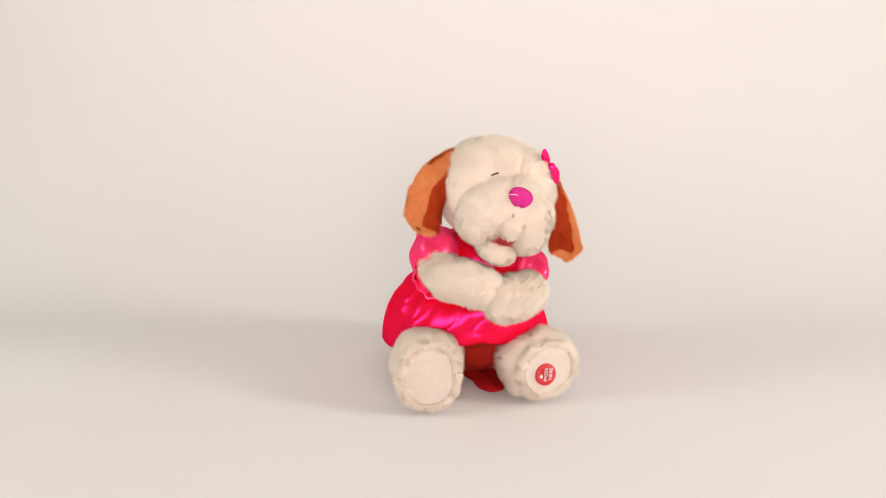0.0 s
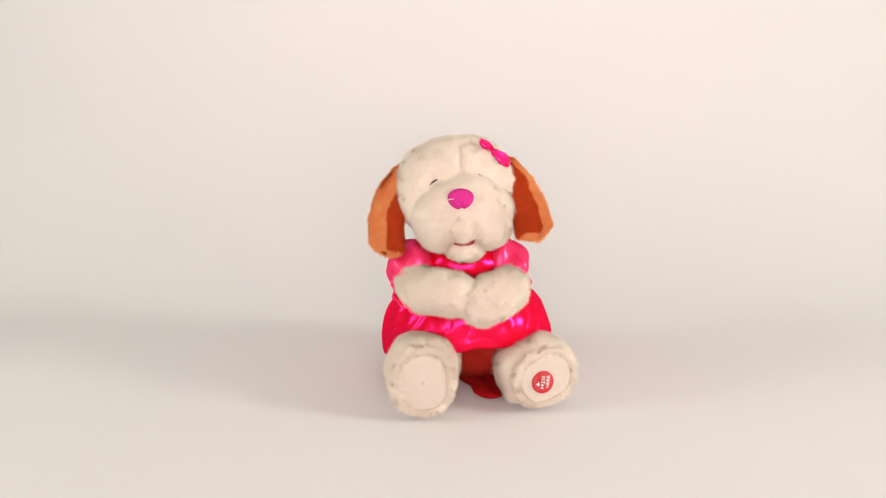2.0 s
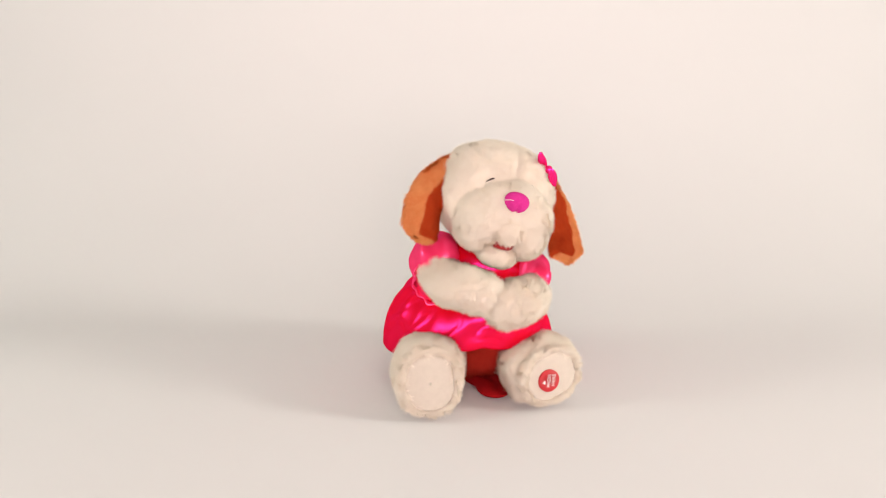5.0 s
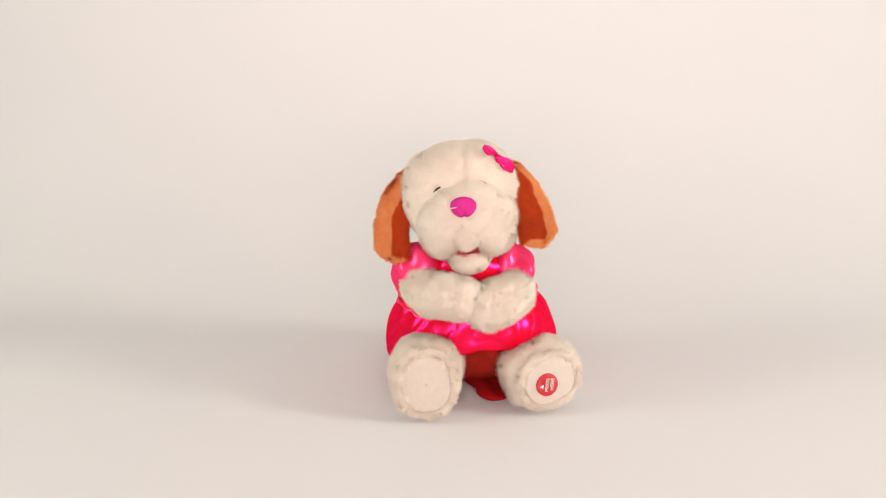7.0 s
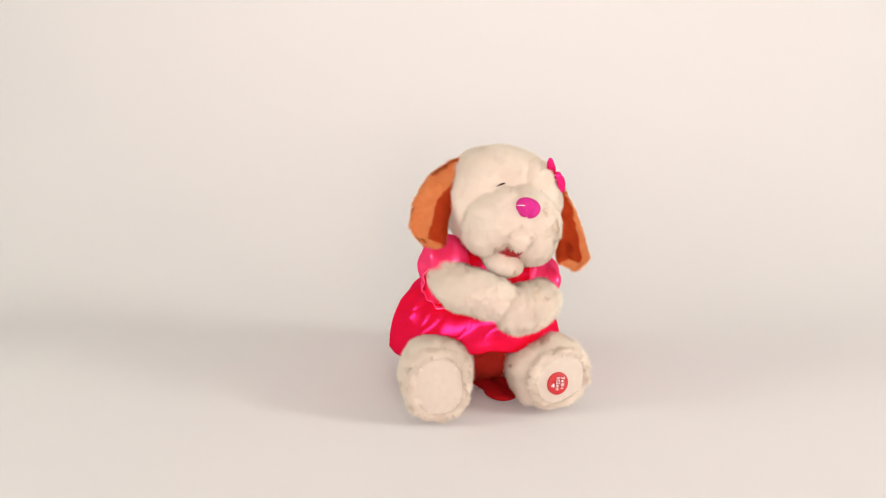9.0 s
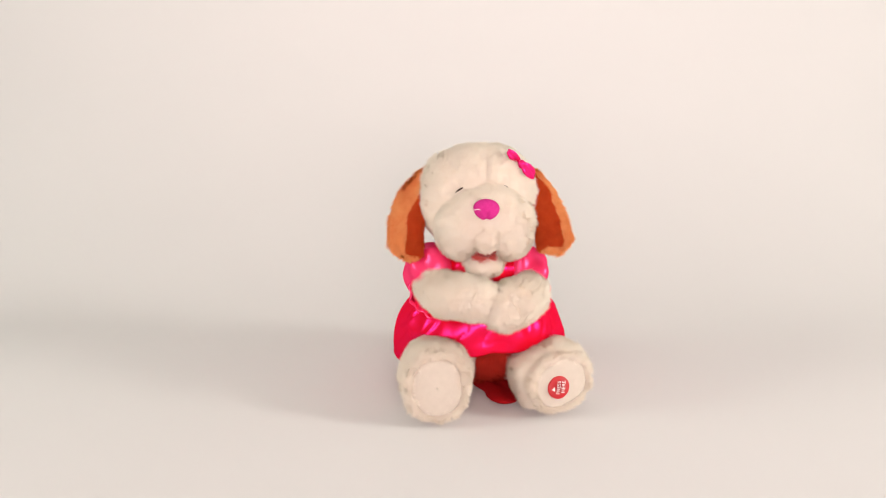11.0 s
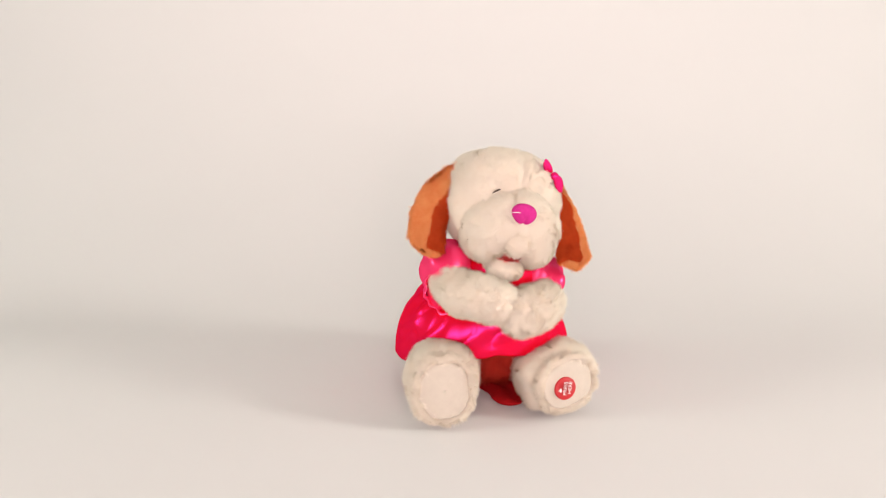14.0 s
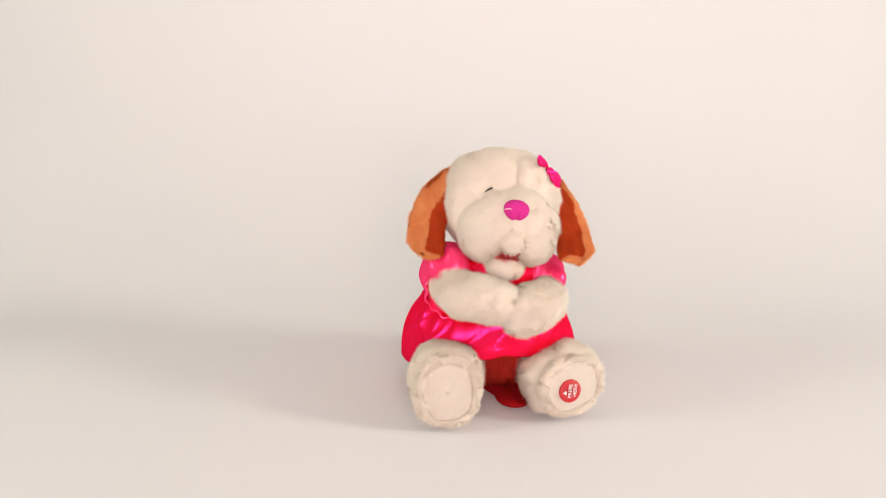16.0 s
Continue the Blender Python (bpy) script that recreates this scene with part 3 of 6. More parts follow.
def motions():
    walk(dog, [
        (0.0, pose(-0.0011, 0.0135, 0.0000, 0.0, 0.0, 2.9)),
        (0.1, pose(-0.0010, 0.0126, 0.0000, 0.0, 0.0, 3.1)),
        (0.2, pose(-0.0011, 0.0100, 0.0000, 0.0, 0.0, 2.4)),
        (0.3, pose(-0.0011, 0.0075, 0.0000, 0.0, 0.0, 1.7)),
        (0.4, pose(-0.0010, 0.0057, 0.0000, 0.0, 0.0, 1.4)),
        (0.5, pose(-0.0010, 0.0032, 0.0000, 0.0, 0.0, 0.8)),
        (0.6, pose(-0.0010, 0.0026, 0.0000, 0.0, 0.0, -0.0)),
        (0.7, pose(-0.0008, 0.0031, 0.0000, 0.0, 0.0, -0.2)),
        (0.8, pose(-0.0007, 0.0042, 0.0000, 0.0, 0.0, 0.0)),
        (0.9, pose(-0.0004, 0.0065, 0.0000, 0.0, 0.0, 0.8)),
        (1.0, pose(-0.0002, 0.0085, 0.0000, 0.0, 0.0, 1.4)),
        (1.1, pose(-0.0007, 0.0100, 0.0000, 0.0, 0.0, 2.7)),
        (1.2, pose(-0.0012, 0.0105, 0.0000, 0.0, 0.0, 3.4)),
        (1.3, pose(-0.0019, 0.0096, 0.0000, 0.0, 0.0, 3.4)),
        (1.4, pose(-0.0026, 0.0077, 0.0000, 0.0, 0.0, 2.7)),
        (1.5, pose(-0.0033, 0.0061, 0.0000, 0.0, 0.0, 2.3)),
        (1.6, pose(-0.0031, 0.0045, 0.0000, 0.0, 0.0, 1.9)),
        (1.7, pose(-0.0029, 0.0023, 0.0000, 0.0, 0.0, 1.1)),
        (1.8, pose(-0.0028, 0.0001, 0.0000, 0.0, 0.0, 0.4)),
        (1.9, pose(-0.0026, -0.0014, 0.0000, 0.0, 0.0, -0.1)),
        (2.0, pose(-0.0023, -0.0021, 0.0000, 0.0, 0.0, 0.0)),
        (2.1, pose(-0.0023, -0.0010, 0.0000, 0.0, 0.0, 0.6)),
        (2.2, pose(-0.0022, 0.0001, 0.0000, 0.0, 0.0, 1.2)),
        (2.3, pose(-0.0021, 0.0017, 0.0000, 0.0, 0.0, 2.1)),
        (2.4, pose(-0.0020, 0.0034, 0.0000, 0.0, 0.0, 3.0)),
        (2.5, pose(-0.0020, 0.0038, 0.0000, 0.0, 0.0, 3.3)),
        (2.6, pose(-0.0016, 0.0030, 0.0000, 0.0, 0.0, 2.6)),
        (2.7, pose(-0.0012, 0.0019, 0.0000, 0.0, 0.0, 1.8)),
        (2.8, pose(-0.0008, 0.0018, 0.0000, 0.0, 0.0, 1.5)),
        (2.9, pose(-0.0004, 0.0009, 0.0000, 0.0, 0.0, 0.7)),
        (3.0, pose(0.0000, 0.0000, 0.0000, 0.0, 0.0, -0.0)),
        (3.1, pose(-0.0001, -0.0014, 0.0000, 0.0, 0.0, -0.3)),
        (3.2, pose(-0.0001, -0.0022, 0.0000, 0.0, 0.0, -0.3)),
        (3.3, pose(0.0000, -0.0018, 0.0000, 0.0, 0.0, 0.4)),
        (3.4, pose(0.0001, -0.0014, 0.0000, 0.0, 0.0, 1.0)),
        (3.5, pose(0.0001, -0.0024, 0.0000, 0.0, 0.0, 0.9)),
        (3.6, pose(0.0001, -0.0029, 0.0000, 0.0, 0.0, 0.9)),
        (3.7, pose(0.0002, -0.0029, 0.0000, 0.0, 0.0, 1.1)),
        (3.8, pose(0.0004, -0.0010, 0.0000, 0.0, 0.0, 2.3)),
        (3.9, pose(0.0006, 0.0001, 0.0000, 0.0, 0.0, 3.1)),
        (4.0, pose(0.0006, -0.0004, 0.0000, 0.0, 0.0, 3.0)),
        (4.1, pose(0.0006, -0.0019, 0.0000, 0.0, 0.0, 2.3)),
        (4.2, pose(0.0005, -0.0033, 0.0000, 0.0, 0.0, 1.6)),
        (4.3, pose(0.0004, -0.0048, 0.0000, 0.0, 0.0, 0.8)),
        (4.4, pose(0.0004, -0.0060, 0.0000, 0.0, 0.0, 0.2)),
        (4.5, pose(0.0003, -0.0067, 0.0000, 0.0, 0.0, -0.2)),
        (4.6, pose(0.0004, -0.0066, 0.0000, 0.0, 0.0, -0.2)),
        (4.7, pose(0.0005, -0.0058, 0.0000, 0.0, 0.0, 0.3)),
        (4.8, pose(0.0006, -0.0047, 0.0000, 0.0, 0.0, 0.9)),
        (4.9, pose(0.0007, -0.0032, 0.0000, 0.0, 0.0, 1.7)),
        (5.0, pose(0.0009, -0.0016, 0.0000, 0.0, 0.0, 2.5)),
        (5.1, pose(0.0009, -0.0011, 0.0000, 0.0, 0.0, 2.8)),
        (5.2, pose(0.0010, -0.0014, 0.0000, 0.0, 0.0, 2.7)),
        (5.3, pose(0.0009, -0.0024, 0.0000, 0.0, 0.0, 2.2)),
        (5.4, pose(0.0009, -0.0036, 0.0000, 0.0, 0.0, 1.5)),
        (5.5, pose(0.0008, -0.0052, 0.0000, 0.0, 0.0, 0.7)),
        (5.6, pose(0.0008, -0.0067, 0.0000, 0.0, 0.0, -0.1)),
        (5.7, pose(0.0008, -0.0070, 0.0000, 0.0, 0.0, -0.3)),
        (5.8, pose(0.0009, -0.0065, 0.0000, 0.0, 0.0, -0.1)),
        (5.9, pose(0.0011, -0.0053, 0.0000, 0.0, 0.0, 0.6)),
        (6.0, pose(0.0012, -0.0039, 0.0000, 0.0, 0.0, 1.4)),
        (6.1, pose(0.0014, -0.0024, 0.0000, 0.0, 0.0, 2.1)),
        (6.2, pose(0.0015, -0.0014, 0.0000, 0.0, 0.0, 2.7)),
        (6.3, pose(0.0016, -0.0008, 0.0000, 0.0, 0.0, 3.0)),
        (6.4, pose(0.0017, -0.0008, 0.0000, 0.0, 0.0, 3.0)),
        (6.5, pose(0.0017, -0.0020, 0.0000, 0.0, 0.0, 2.3)),
        (6.6, pose(0.0019, -0.0033, 0.0000, 0.0, 0.0, 1.6)),
        (6.7, pose(0.0021, -0.0041, 0.0000, 0.0, 0.0, 1.1)),
        (6.8, pose(0.0024, -0.0054, 0.0000, 0.0, 0.0, 0.3)),
        (6.9, pose(0.0026, -0.0070, 0.0000, 0.0, 0.0, -0.6)),
        (7.0, pose(0.0029, -0.0074, 0.0000, 0.0, 0.0, -0.9)),
        (7.1, pose(0.0028, -0.0069, 0.0000, 0.0, 0.0, -0.6)),
        (7.2, pose(0.0028, -0.0055, 0.0000, 0.0, 0.0, 0.1)),
        (7.3, pose(0.0028, -0.0043, 0.0000, 0.0, 0.0, 0.9)),
        (7.4, pose(0.0028, -0.0022, 0.0000, 0.0, 0.0, 2.0)),
        (7.5, pose(0.0028, -0.0012, 0.0000, 0.0, 0.0, 2.6)),
        (7.6, pose(0.0032, -0.0031, 0.0000, 0.0, 0.0, 2.2)),
        (7.7, pose(0.0037, -0.0048, 0.0000, 0.0, 0.0, 2.0)),
        (7.8, pose(0.0042, -0.0049, 0.0000, 0.0, 0.0, 2.6)),
        (7.9, pose(0.0047, -0.0057, 0.0000, 0.0, 0.0, 2.8)),
        (8.0, pose(0.0051, -0.0078, 0.0000, 0.0, 0.0, 2.3)),
        (8.1, pose(0.0059, -0.0097, 0.0000, 0.0, 0.0, 1.4)),
        (8.2, pose(0.0067, -0.0107, 0.0000, 0.0, 0.0, 1.0)),
        (8.3, pose(0.0075, -0.0124, 0.0000, 0.0, 0.0, 0.2)),
        (8.4, pose(0.0083, -0.0143, 0.0000, 0.0, 0.0, -0.7)),
        (8.5, pose(0.0092, -0.0154, 0.0000, 0.0, 0.0, -1.1)),
        (8.6, pose(0.0091, -0.0152, 0.0000, 0.0, 0.0, -0.9)),
        (8.7, pose(0.0091, -0.0140, 0.0000, 0.0, 0.0, -0.2)),
        (8.8, pose(0.0091, -0.0126, 0.0000, 0.0, 0.0, 0.7)),
        (8.9, pose(0.0091, -0.0110, 0.0000, 0.0, 0.0, 1.7)),
        (9.0, pose(0.0091, -0.0090, 0.0000, 0.0, 0.0, 2.9)),
        (9.1, pose(0.0093, -0.0085, 0.0000, 0.0, 0.0, 3.2)),
        (9.2, pose(0.0095, -0.0091, 0.0000, 0.0, 0.0, 2.8)),
        (9.3, pose(0.0096, -0.0102, 0.0000, 0.0, 0.0, 2.3)),
        (9.4, pose(0.0097, -0.0113, 0.0000, 0.0, 0.0, 1.7)),
        (9.5, pose(0.0098, -0.0129, 0.0000, 0.0, 0.0, 0.9)),
        (9.6, pose(0.0099, -0.0144, 0.0000, 0.0, 0.0, 0.1)),
        (9.7, pose(0.0101, -0.0151, 0.0000, 0.0, 0.0, -0.2)),
        (9.8, pose(0.0103, -0.0149, 0.0000, 0.0, 0.0, -0.1)),
        (9.9, pose(0.0105, -0.0140, 0.0000, 0.0, 0.0, 0.4)),
        (10.0, pose(0.0108, -0.0127, 0.0000, 0.0, 0.0, 1.2)),
        (10.1, pose(0.0111, -0.0110, 0.0000, 0.0, 0.0, 2.1)),
        (10.2, pose(0.0114, -0.0100, 0.0000, 0.0, 0.0, 2.7)),
        (10.3, pose(0.0116, -0.0097, 0.0000, 0.0, 0.0, 2.9)),
        (10.4, pose(0.0118, -0.0106, 0.0000, 0.0, 0.0, 2.5)),
        (10.5, pose(0.0119, -0.0115, 0.0000, 0.0, 0.0, 2.0)),
        (10.6, pose(0.0120, -0.0132, 0.0000, 0.0, 0.0, 1.2)),
        (10.7, pose(0.0121, -0.0149, 0.0000, 0.0, 0.0, 0.3)),
        (10.8, pose(0.0122, -0.0160, 0.0000, 0.0, 0.0, -0.2)),
        (10.9, pose(0.0124, -0.0166, 0.0000, 0.0, 0.0, -0.5)),
        (11.0, pose(0.0127, -0.0153, 0.0000, 0.0, 0.0, 0.2)),
        (11.1, pose(0.0130, -0.0140, 0.0000, 0.0, 0.0, 1.0)),
        (11.2, pose(0.0133, -0.0126, 0.0000, 0.0, 0.0, 1.8)),
        (11.3, pose(0.0136, -0.0113, 0.0000, 0.0, 0.0, 2.6)),
        (11.4, pose(0.0139, -0.0105, 0.0000, 0.0, 0.0, 3.1)),
        (11.5, pose(0.0140, -0.0112, 0.0000, 0.0, 0.0, 2.8)),
        (11.6, pose(0.0137, -0.0118, 0.0000, 0.0, 0.0, 2.4)),
        (11.7, pose(0.0135, -0.0114, 0.0000, 0.0, 0.0, 2.5)),
        (11.8, pose(0.0132, -0.0116, 0.0000, 0.0, 0.0, 2.4)),
        (11.9, pose(0.0129, -0.0130, 0.0000, 0.0, 0.0, 1.6)),
        (12.0, pose(0.0125, -0.0145, 0.0000, 0.0, 0.0, 0.8)),
        (12.1, pose(0.0123, -0.0152, 0.0000, 0.0, 0.0, 0.6)),
        (12.2, pose(0.0121, -0.0167, 0.0000, 0.0, 0.0, -0.0)),
        (12.3, pose(0.0119, -0.0181, 0.0000, 0.0, 0.0, -0.6)),
        (12.4, pose(0.0117, -0.0182, 0.0000, 0.0, 0.0, -0.5)),
        (12.5, pose(0.0116, -0.0180, 0.0000, 0.0, 0.0, -0.2)),
        (12.6, pose(0.0126, -0.0159, 0.0000, 0.0, 0.0, 0.4)),
        (12.7, pose(0.0137, -0.0139, 0.0000, 0.0, 0.0, 0.8)),
        (12.8, pose(0.0148, -0.0111, 0.0000, 0.0, 0.0, 1.8)),
        (12.9, pose(0.0158, -0.0089, 0.0000, 0.0, 0.0, 2.4)),
        (13.0, pose(0.0168, -0.0082, 0.0000, 0.0, 0.0, 2.2)),
        (13.1, pose(0.0168, -0.0094, 0.0000, 0.0, 0.0, 1.6)),
        (13.2, pose(0.0169, -0.0109, 0.0000, 0.0, 0.0, 1.0)),
        (13.3, pose(0.0170, -0.0119, 0.0000, 0.0, 0.0, 0.6)),
        (13.4, pose(0.0170, -0.0135, 0.0000, 0.0, 0.0, -0.2)),
        (13.5, pose(0.0170, -0.0153, 0.0000, 0.0, 0.0, -1.0)),
        (13.6, pose(0.0168, -0.0176, 0.0000, 0.0, 0.0, -1.0)),
        (13.7, pose(0.0166, -0.0192, 0.0000, 0.0, 0.0, -0.8)),
        (13.8, pose(0.0165, -0.0200, 0.0000, 0.0, 0.0, -0.1)),
        (13.9, pose(0.0164, -0.0204, 0.0000, 0.0, 0.0, 0.9)),
        (14.0, pose(0.0164, -0.0201, 0.0000, 0.0, 0.0, 2.2)),
        (14.1, pose(0.0165, -0.0198, 0.0000, 0.0, 0.0, 2.9)),
        (14.2, pose(0.0166, -0.0210, 0.0000, 0.0, 0.0, 2.9)),
        (14.3, pose(0.0165, -0.0230, 0.0000, 0.0, 0.0, 2.3)),
        (14.4, pose(0.0165, -0.0258, 0.0000, 0.0, 0.0, 1.4)),
        (14.5, pose(0.0164, -0.0280, 0.0000, 0.0, 0.0, 0.8)),
        (14.6, pose(0.0167, -0.0304, 0.0000, 0.0, 0.0, -0.0)),
        (14.7, pose(0.0169, -0.0329, 0.0000, 0.0, 0.0, -0.9)),
        (14.8, pose(0.0172, -0.0347, 0.0000, 0.0, 0.0, -1.3)),
        (14.9, pose(0.0175, -0.0358, 0.0000, 0.0, 0.0, -1.4)),
        (15.0, pose(0.0180, -0.0357, 0.0000, 0.0, 0.0, -0.8)),
        (15.1, pose(0.0185, -0.0336, 0.0000, 0.0, 0.0, 0.1)),
        (15.2, pose(0.0191, -0.0305, 0.0000, 0.0, 0.0, 1.5)),
        (15.3, pose(0.0196, -0.0283, 0.0000, 0.0, 0.0, 2.4)),
        (15.4, pose(0.0200, -0.0279, 0.0000, 0.0, 0.0, 2.4)),
        (15.5, pose(0.0204, -0.0278, 0.0000, 0.0, 0.0, 2.2)),
        (15.6, pose(0.0209, -0.0265, 0.0000, 0.0, 0.0, 2.2)),
        (15.7, pose(0.0215, -0.0252, 0.0000, 0.0, 0.0, 2.2)),
        (15.8, pose(0.0220, -0.0251, 0.0000, 0.0, 0.0, 1.6)),
        (15.9, pose(0.0225, -0.0250, 0.0000, 0.0, 0.0, 1.0)),
        (16.0, pose(0.0230, -0.0243, 0.0000, 0.0, 0.0, 0.7)),
    ])
    walk(torso, [
        (0.0, pose(-0.0037, 0.0195, 0.0594, -0.9, 12.2, 2.2)),
        (0.1, pose(-0.0037, 0.0195, 0.0594, -1.0, 12.5, 2.3)),
        (0.2, pose(-0.0036, 0.0197, 0.0595, -0.9, 9.2, 1.7)),
        (0.3, pose(-0.0036, 0.0199, 0.0596, -0.9, 6.1, 1.2)),
        (0.4, pose(-0.0037, 0.0200, 0.0596, -0.9, 4.4, 1.0)),
        (0.5, pose(-0.0039, 0.0201, 0.0598, -0.9, 1.4, 0.7)),
        (0.6, pose(-0.0043, 0.0202, 0.0600, -0.7, -1.3, 0.2)),
        (0.7, pose(-0.0044, 0.0201, 0.0601, -0.5, -1.6, 0.1)),
        (0.8, pose(-0.0044, 0.0200, 0.0601, -0.4, -0.7, -0.0)),
        (0.9, pose(-0.0041, 0.0198, 0.0599, -0.2, 2.6, 0.2)),
        (1.0, pose(-0.0040, 0.0196, 0.0598, -0.1, 5.4, 0.4)),
        (1.1, pose(-0.0038, 0.0195, 0.0597, -0.2, 10.0, 1.2)),
        (1.2, pose(-0.0038, 0.0194, 0.0597, -0.2, 12.7, 1.7)),
        (1.3, pose(-0.0038, 0.0194, 0.0597, -0.2, 12.3, 1.7)),
        (1.4, pose(-0.0037, 0.0195, 0.0599, 0.0, 9.7, 1.2)),
        (1.5, pose(-0.0037, 0.0196, 0.0600, 0.1, 7.8, 0.9)),
        (1.6, pose(-0.0038, 0.0197, 0.0602, 0.1, 6.1, 0.7)),
        (1.7, pose(-0.0039, 0.0198, 0.0604, 0.1, 3.2, 0.4)),
        (1.8, pose(-0.0042, 0.0199, 0.0607, 0.0, 0.2, 0.1)),
        (1.9, pose(-0.0044, 0.0200, 0.0609, -0.1, -1.4, 0.0)),
        (2.0, pose(-0.0043, 0.0200, 0.0609, -0.1, -1.1, 0.1)),
        (2.1, pose(-0.0039, 0.0199, 0.0606, -0.3, 1.2, 0.4)),
        (2.2, pose(-0.0036, 0.0199, 0.0604, -0.4, 3.9, 0.9)),
        (2.3, pose(-0.0034, 0.0199, 0.0601, -0.6, 7.5, 1.5)),
        (2.4, pose(-0.0034, 0.0198, 0.0598, -0.8, 11.2, 2.3)),
        (2.5, pose(-0.0034, 0.0199, 0.0597, -1.0, 12.3, 2.6)),
        (2.6, pose(-0.0035, 0.0199, 0.0597, -0.8, 9.8, 2.0)),
        (2.7, pose(-0.0038, 0.0199, 0.0598, -0.5, 6.5, 1.3)),
        (2.8, pose(-0.0041, 0.0199, 0.0598, -0.3, 5.5, 1.0)),
        (2.9, pose(-0.0045, 0.0200, 0.0599, -0.2, 2.7, 0.4)),
        (3.0, pose(-0.0050, 0.0200, 0.0600, 0.0, -0.0, 0.0)),
        (3.1, pose(-0.0050, 0.0201, 0.0601, 0.0, -1.1, 0.0)),
        (3.2, pose(-0.0048, 0.0201, 0.0600, 0.0, -0.7, 0.2)),
        (3.3, pose(-0.0044, 0.0201, 0.0598, 0.0, 1.9, 0.6)),
        (3.4, pose(-0.0040, 0.0200, 0.0597, 0.0, 4.5, 1.1)),
        (3.5, pose(-0.0039, 0.0201, 0.0597, 0.1, 4.3, 1.2)),
        (3.6, pose(-0.0038, 0.0200, 0.0596, -0.0, 4.2, 1.2)),
        (3.7, pose(-0.0036, 0.0199, 0.0596, -0.1, 5.1, 1.2)),
        (3.8, pose(-0.0034, 0.0197, 0.0593, -0.3, 9.7, 1.9)),
        (3.9, pose(-0.0033, 0.0195, 0.0592, -0.6, 13.0, 2.5)),
        (4.0, pose(-0.0032, 0.0195, 0.0591, -0.6, 12.6, 2.4)),
        (4.1, pose(-0.0032, 0.0196, 0.0592, -0.5, 9.8, 1.9)),
        (4.2, pose(-0.0034, 0.0197, 0.0592, -0.5, 6.9, 1.4)),
        (4.3, pose(-0.0037, 0.0198, 0.0593, -0.4, 3.8, 1.0)),
        (4.4, pose(-0.0040, 0.0198, 0.0594, -0.4, 1.5, 0.8)),
        (4.5, pose(-0.0042, 0.0199, 0.0594, -0.4, 0.2, 0.8)),
        (4.6, pose(-0.0043, 0.0199, 0.0594, -0.4, 0.4, 0.9)),
        (4.7, pose(-0.0042, 0.0198, 0.0592, -0.4, 2.2, 1.1)),
        (4.8, pose(-0.0041, 0.0197, 0.0590, -0.5, 4.7, 1.5)),
        (4.9, pose(-0.0041, 0.0196, 0.0588, -0.5, 7.9, 2.0)),
        (5.0, pose(-0.0041, 0.0195, 0.0586, -0.6, 11.2, 2.7)),
        (5.1, pose(-0.0042, 0.0195, 0.0585, -0.6, 12.4, 2.9)),
        (5.2, pose(-0.0043, 0.0195, 0.0585, -0.6, 11.9, 2.9)),
        (5.3, pose(-0.0044, 0.0195, 0.0585, -0.6, 9.9, 2.6)),
        (5.4, pose(-0.0046, 0.0196, 0.0585, -0.5, 7.3, 2.2)),
        (5.5, pose(-0.0049, 0.0197, 0.0586, -0.5, 4.2, 1.8)),
        (5.6, pose(-0.0053, 0.0198, 0.0588, -0.6, 1.0, 1.6)),
        (5.7, pose(-0.0055, 0.0198, 0.0588, -0.6, 0.4, 1.6)),
        (5.8, pose(-0.0055, 0.0198, 0.0587, -0.6, 1.5, 1.8)),
        (5.9, pose(-0.0053, 0.0197, 0.0584, -0.6, 4.1, 2.1)),
        (6.0, pose(-0.0052, 0.0196, 0.0582, -0.6, 7.1, 2.5)),
        (6.1, pose(-0.0052, 0.0195, 0.0580, -0.6, 10.2, 3.1)),
        (6.2, pose(-0.0053, 0.0194, 0.0579, -0.7, 12.4, 3.6)),
        (6.3, pose(-0.0055, 0.0194, 0.0578, -0.7, 13.7, 3.9)),
        (6.4, pose(-0.0056, 0.0194, 0.0578, -0.7, 13.7, 4.0)),
        (6.5, pose(-0.0056, 0.0195, 0.0578, -0.7, 11.1, 3.5)),
        (6.6, pose(-0.0057, 0.0195, 0.0578, -0.5, 8.4, 3.1)),
        (6.7, pose(-0.0057, 0.0196, 0.0579, -0.3, 6.7, 2.9)),
        (6.8, pose(-0.0059, 0.0197, 0.0580, -0.2, 4.0, 2.6)),
        (6.9, pose(-0.0062, 0.0198, 0.0581, -0.1, 0.7, 2.3)),
        (7.0, pose(-0.0063, 0.0198, 0.0582, 0.0, -0.2, 2.2)),
        (7.1, pose(-0.0062, 0.0198, 0.0581, -0.1, 0.8, 2.2)),
        (7.2, pose(-0.0059, 0.0197, 0.0579, -0.2, 3.8, 2.3)),
        (7.3, pose(-0.0058, 0.0197, 0.0578, -0.3, 6.4, 2.5)),
        (7.4, pose(-0.0056, 0.0196, 0.0576, -0.5, 11.0, 3.0)),
        (7.5, pose(-0.0057, 0.0196, 0.0575, -0.8, 13.1, 3.3)),
        (7.6, pose(-0.0057, 0.0196, 0.0575, -0.6, 11.8, 3.0)),
        (7.7, pose(-0.0056, 0.0196, 0.0575, -0.4, 10.9, 2.9)),
        (7.8, pose(-0.0056, 0.0195, 0.0574, -0.2, 13.3, 3.3)),
        (7.9, pose(-0.0056, 0.0195, 0.0573, -0.1, 14.3, 3.5)),
        (8.0, pose(-0.0055, 0.0195, 0.0573, 0.1, 12.5, 3.2)),
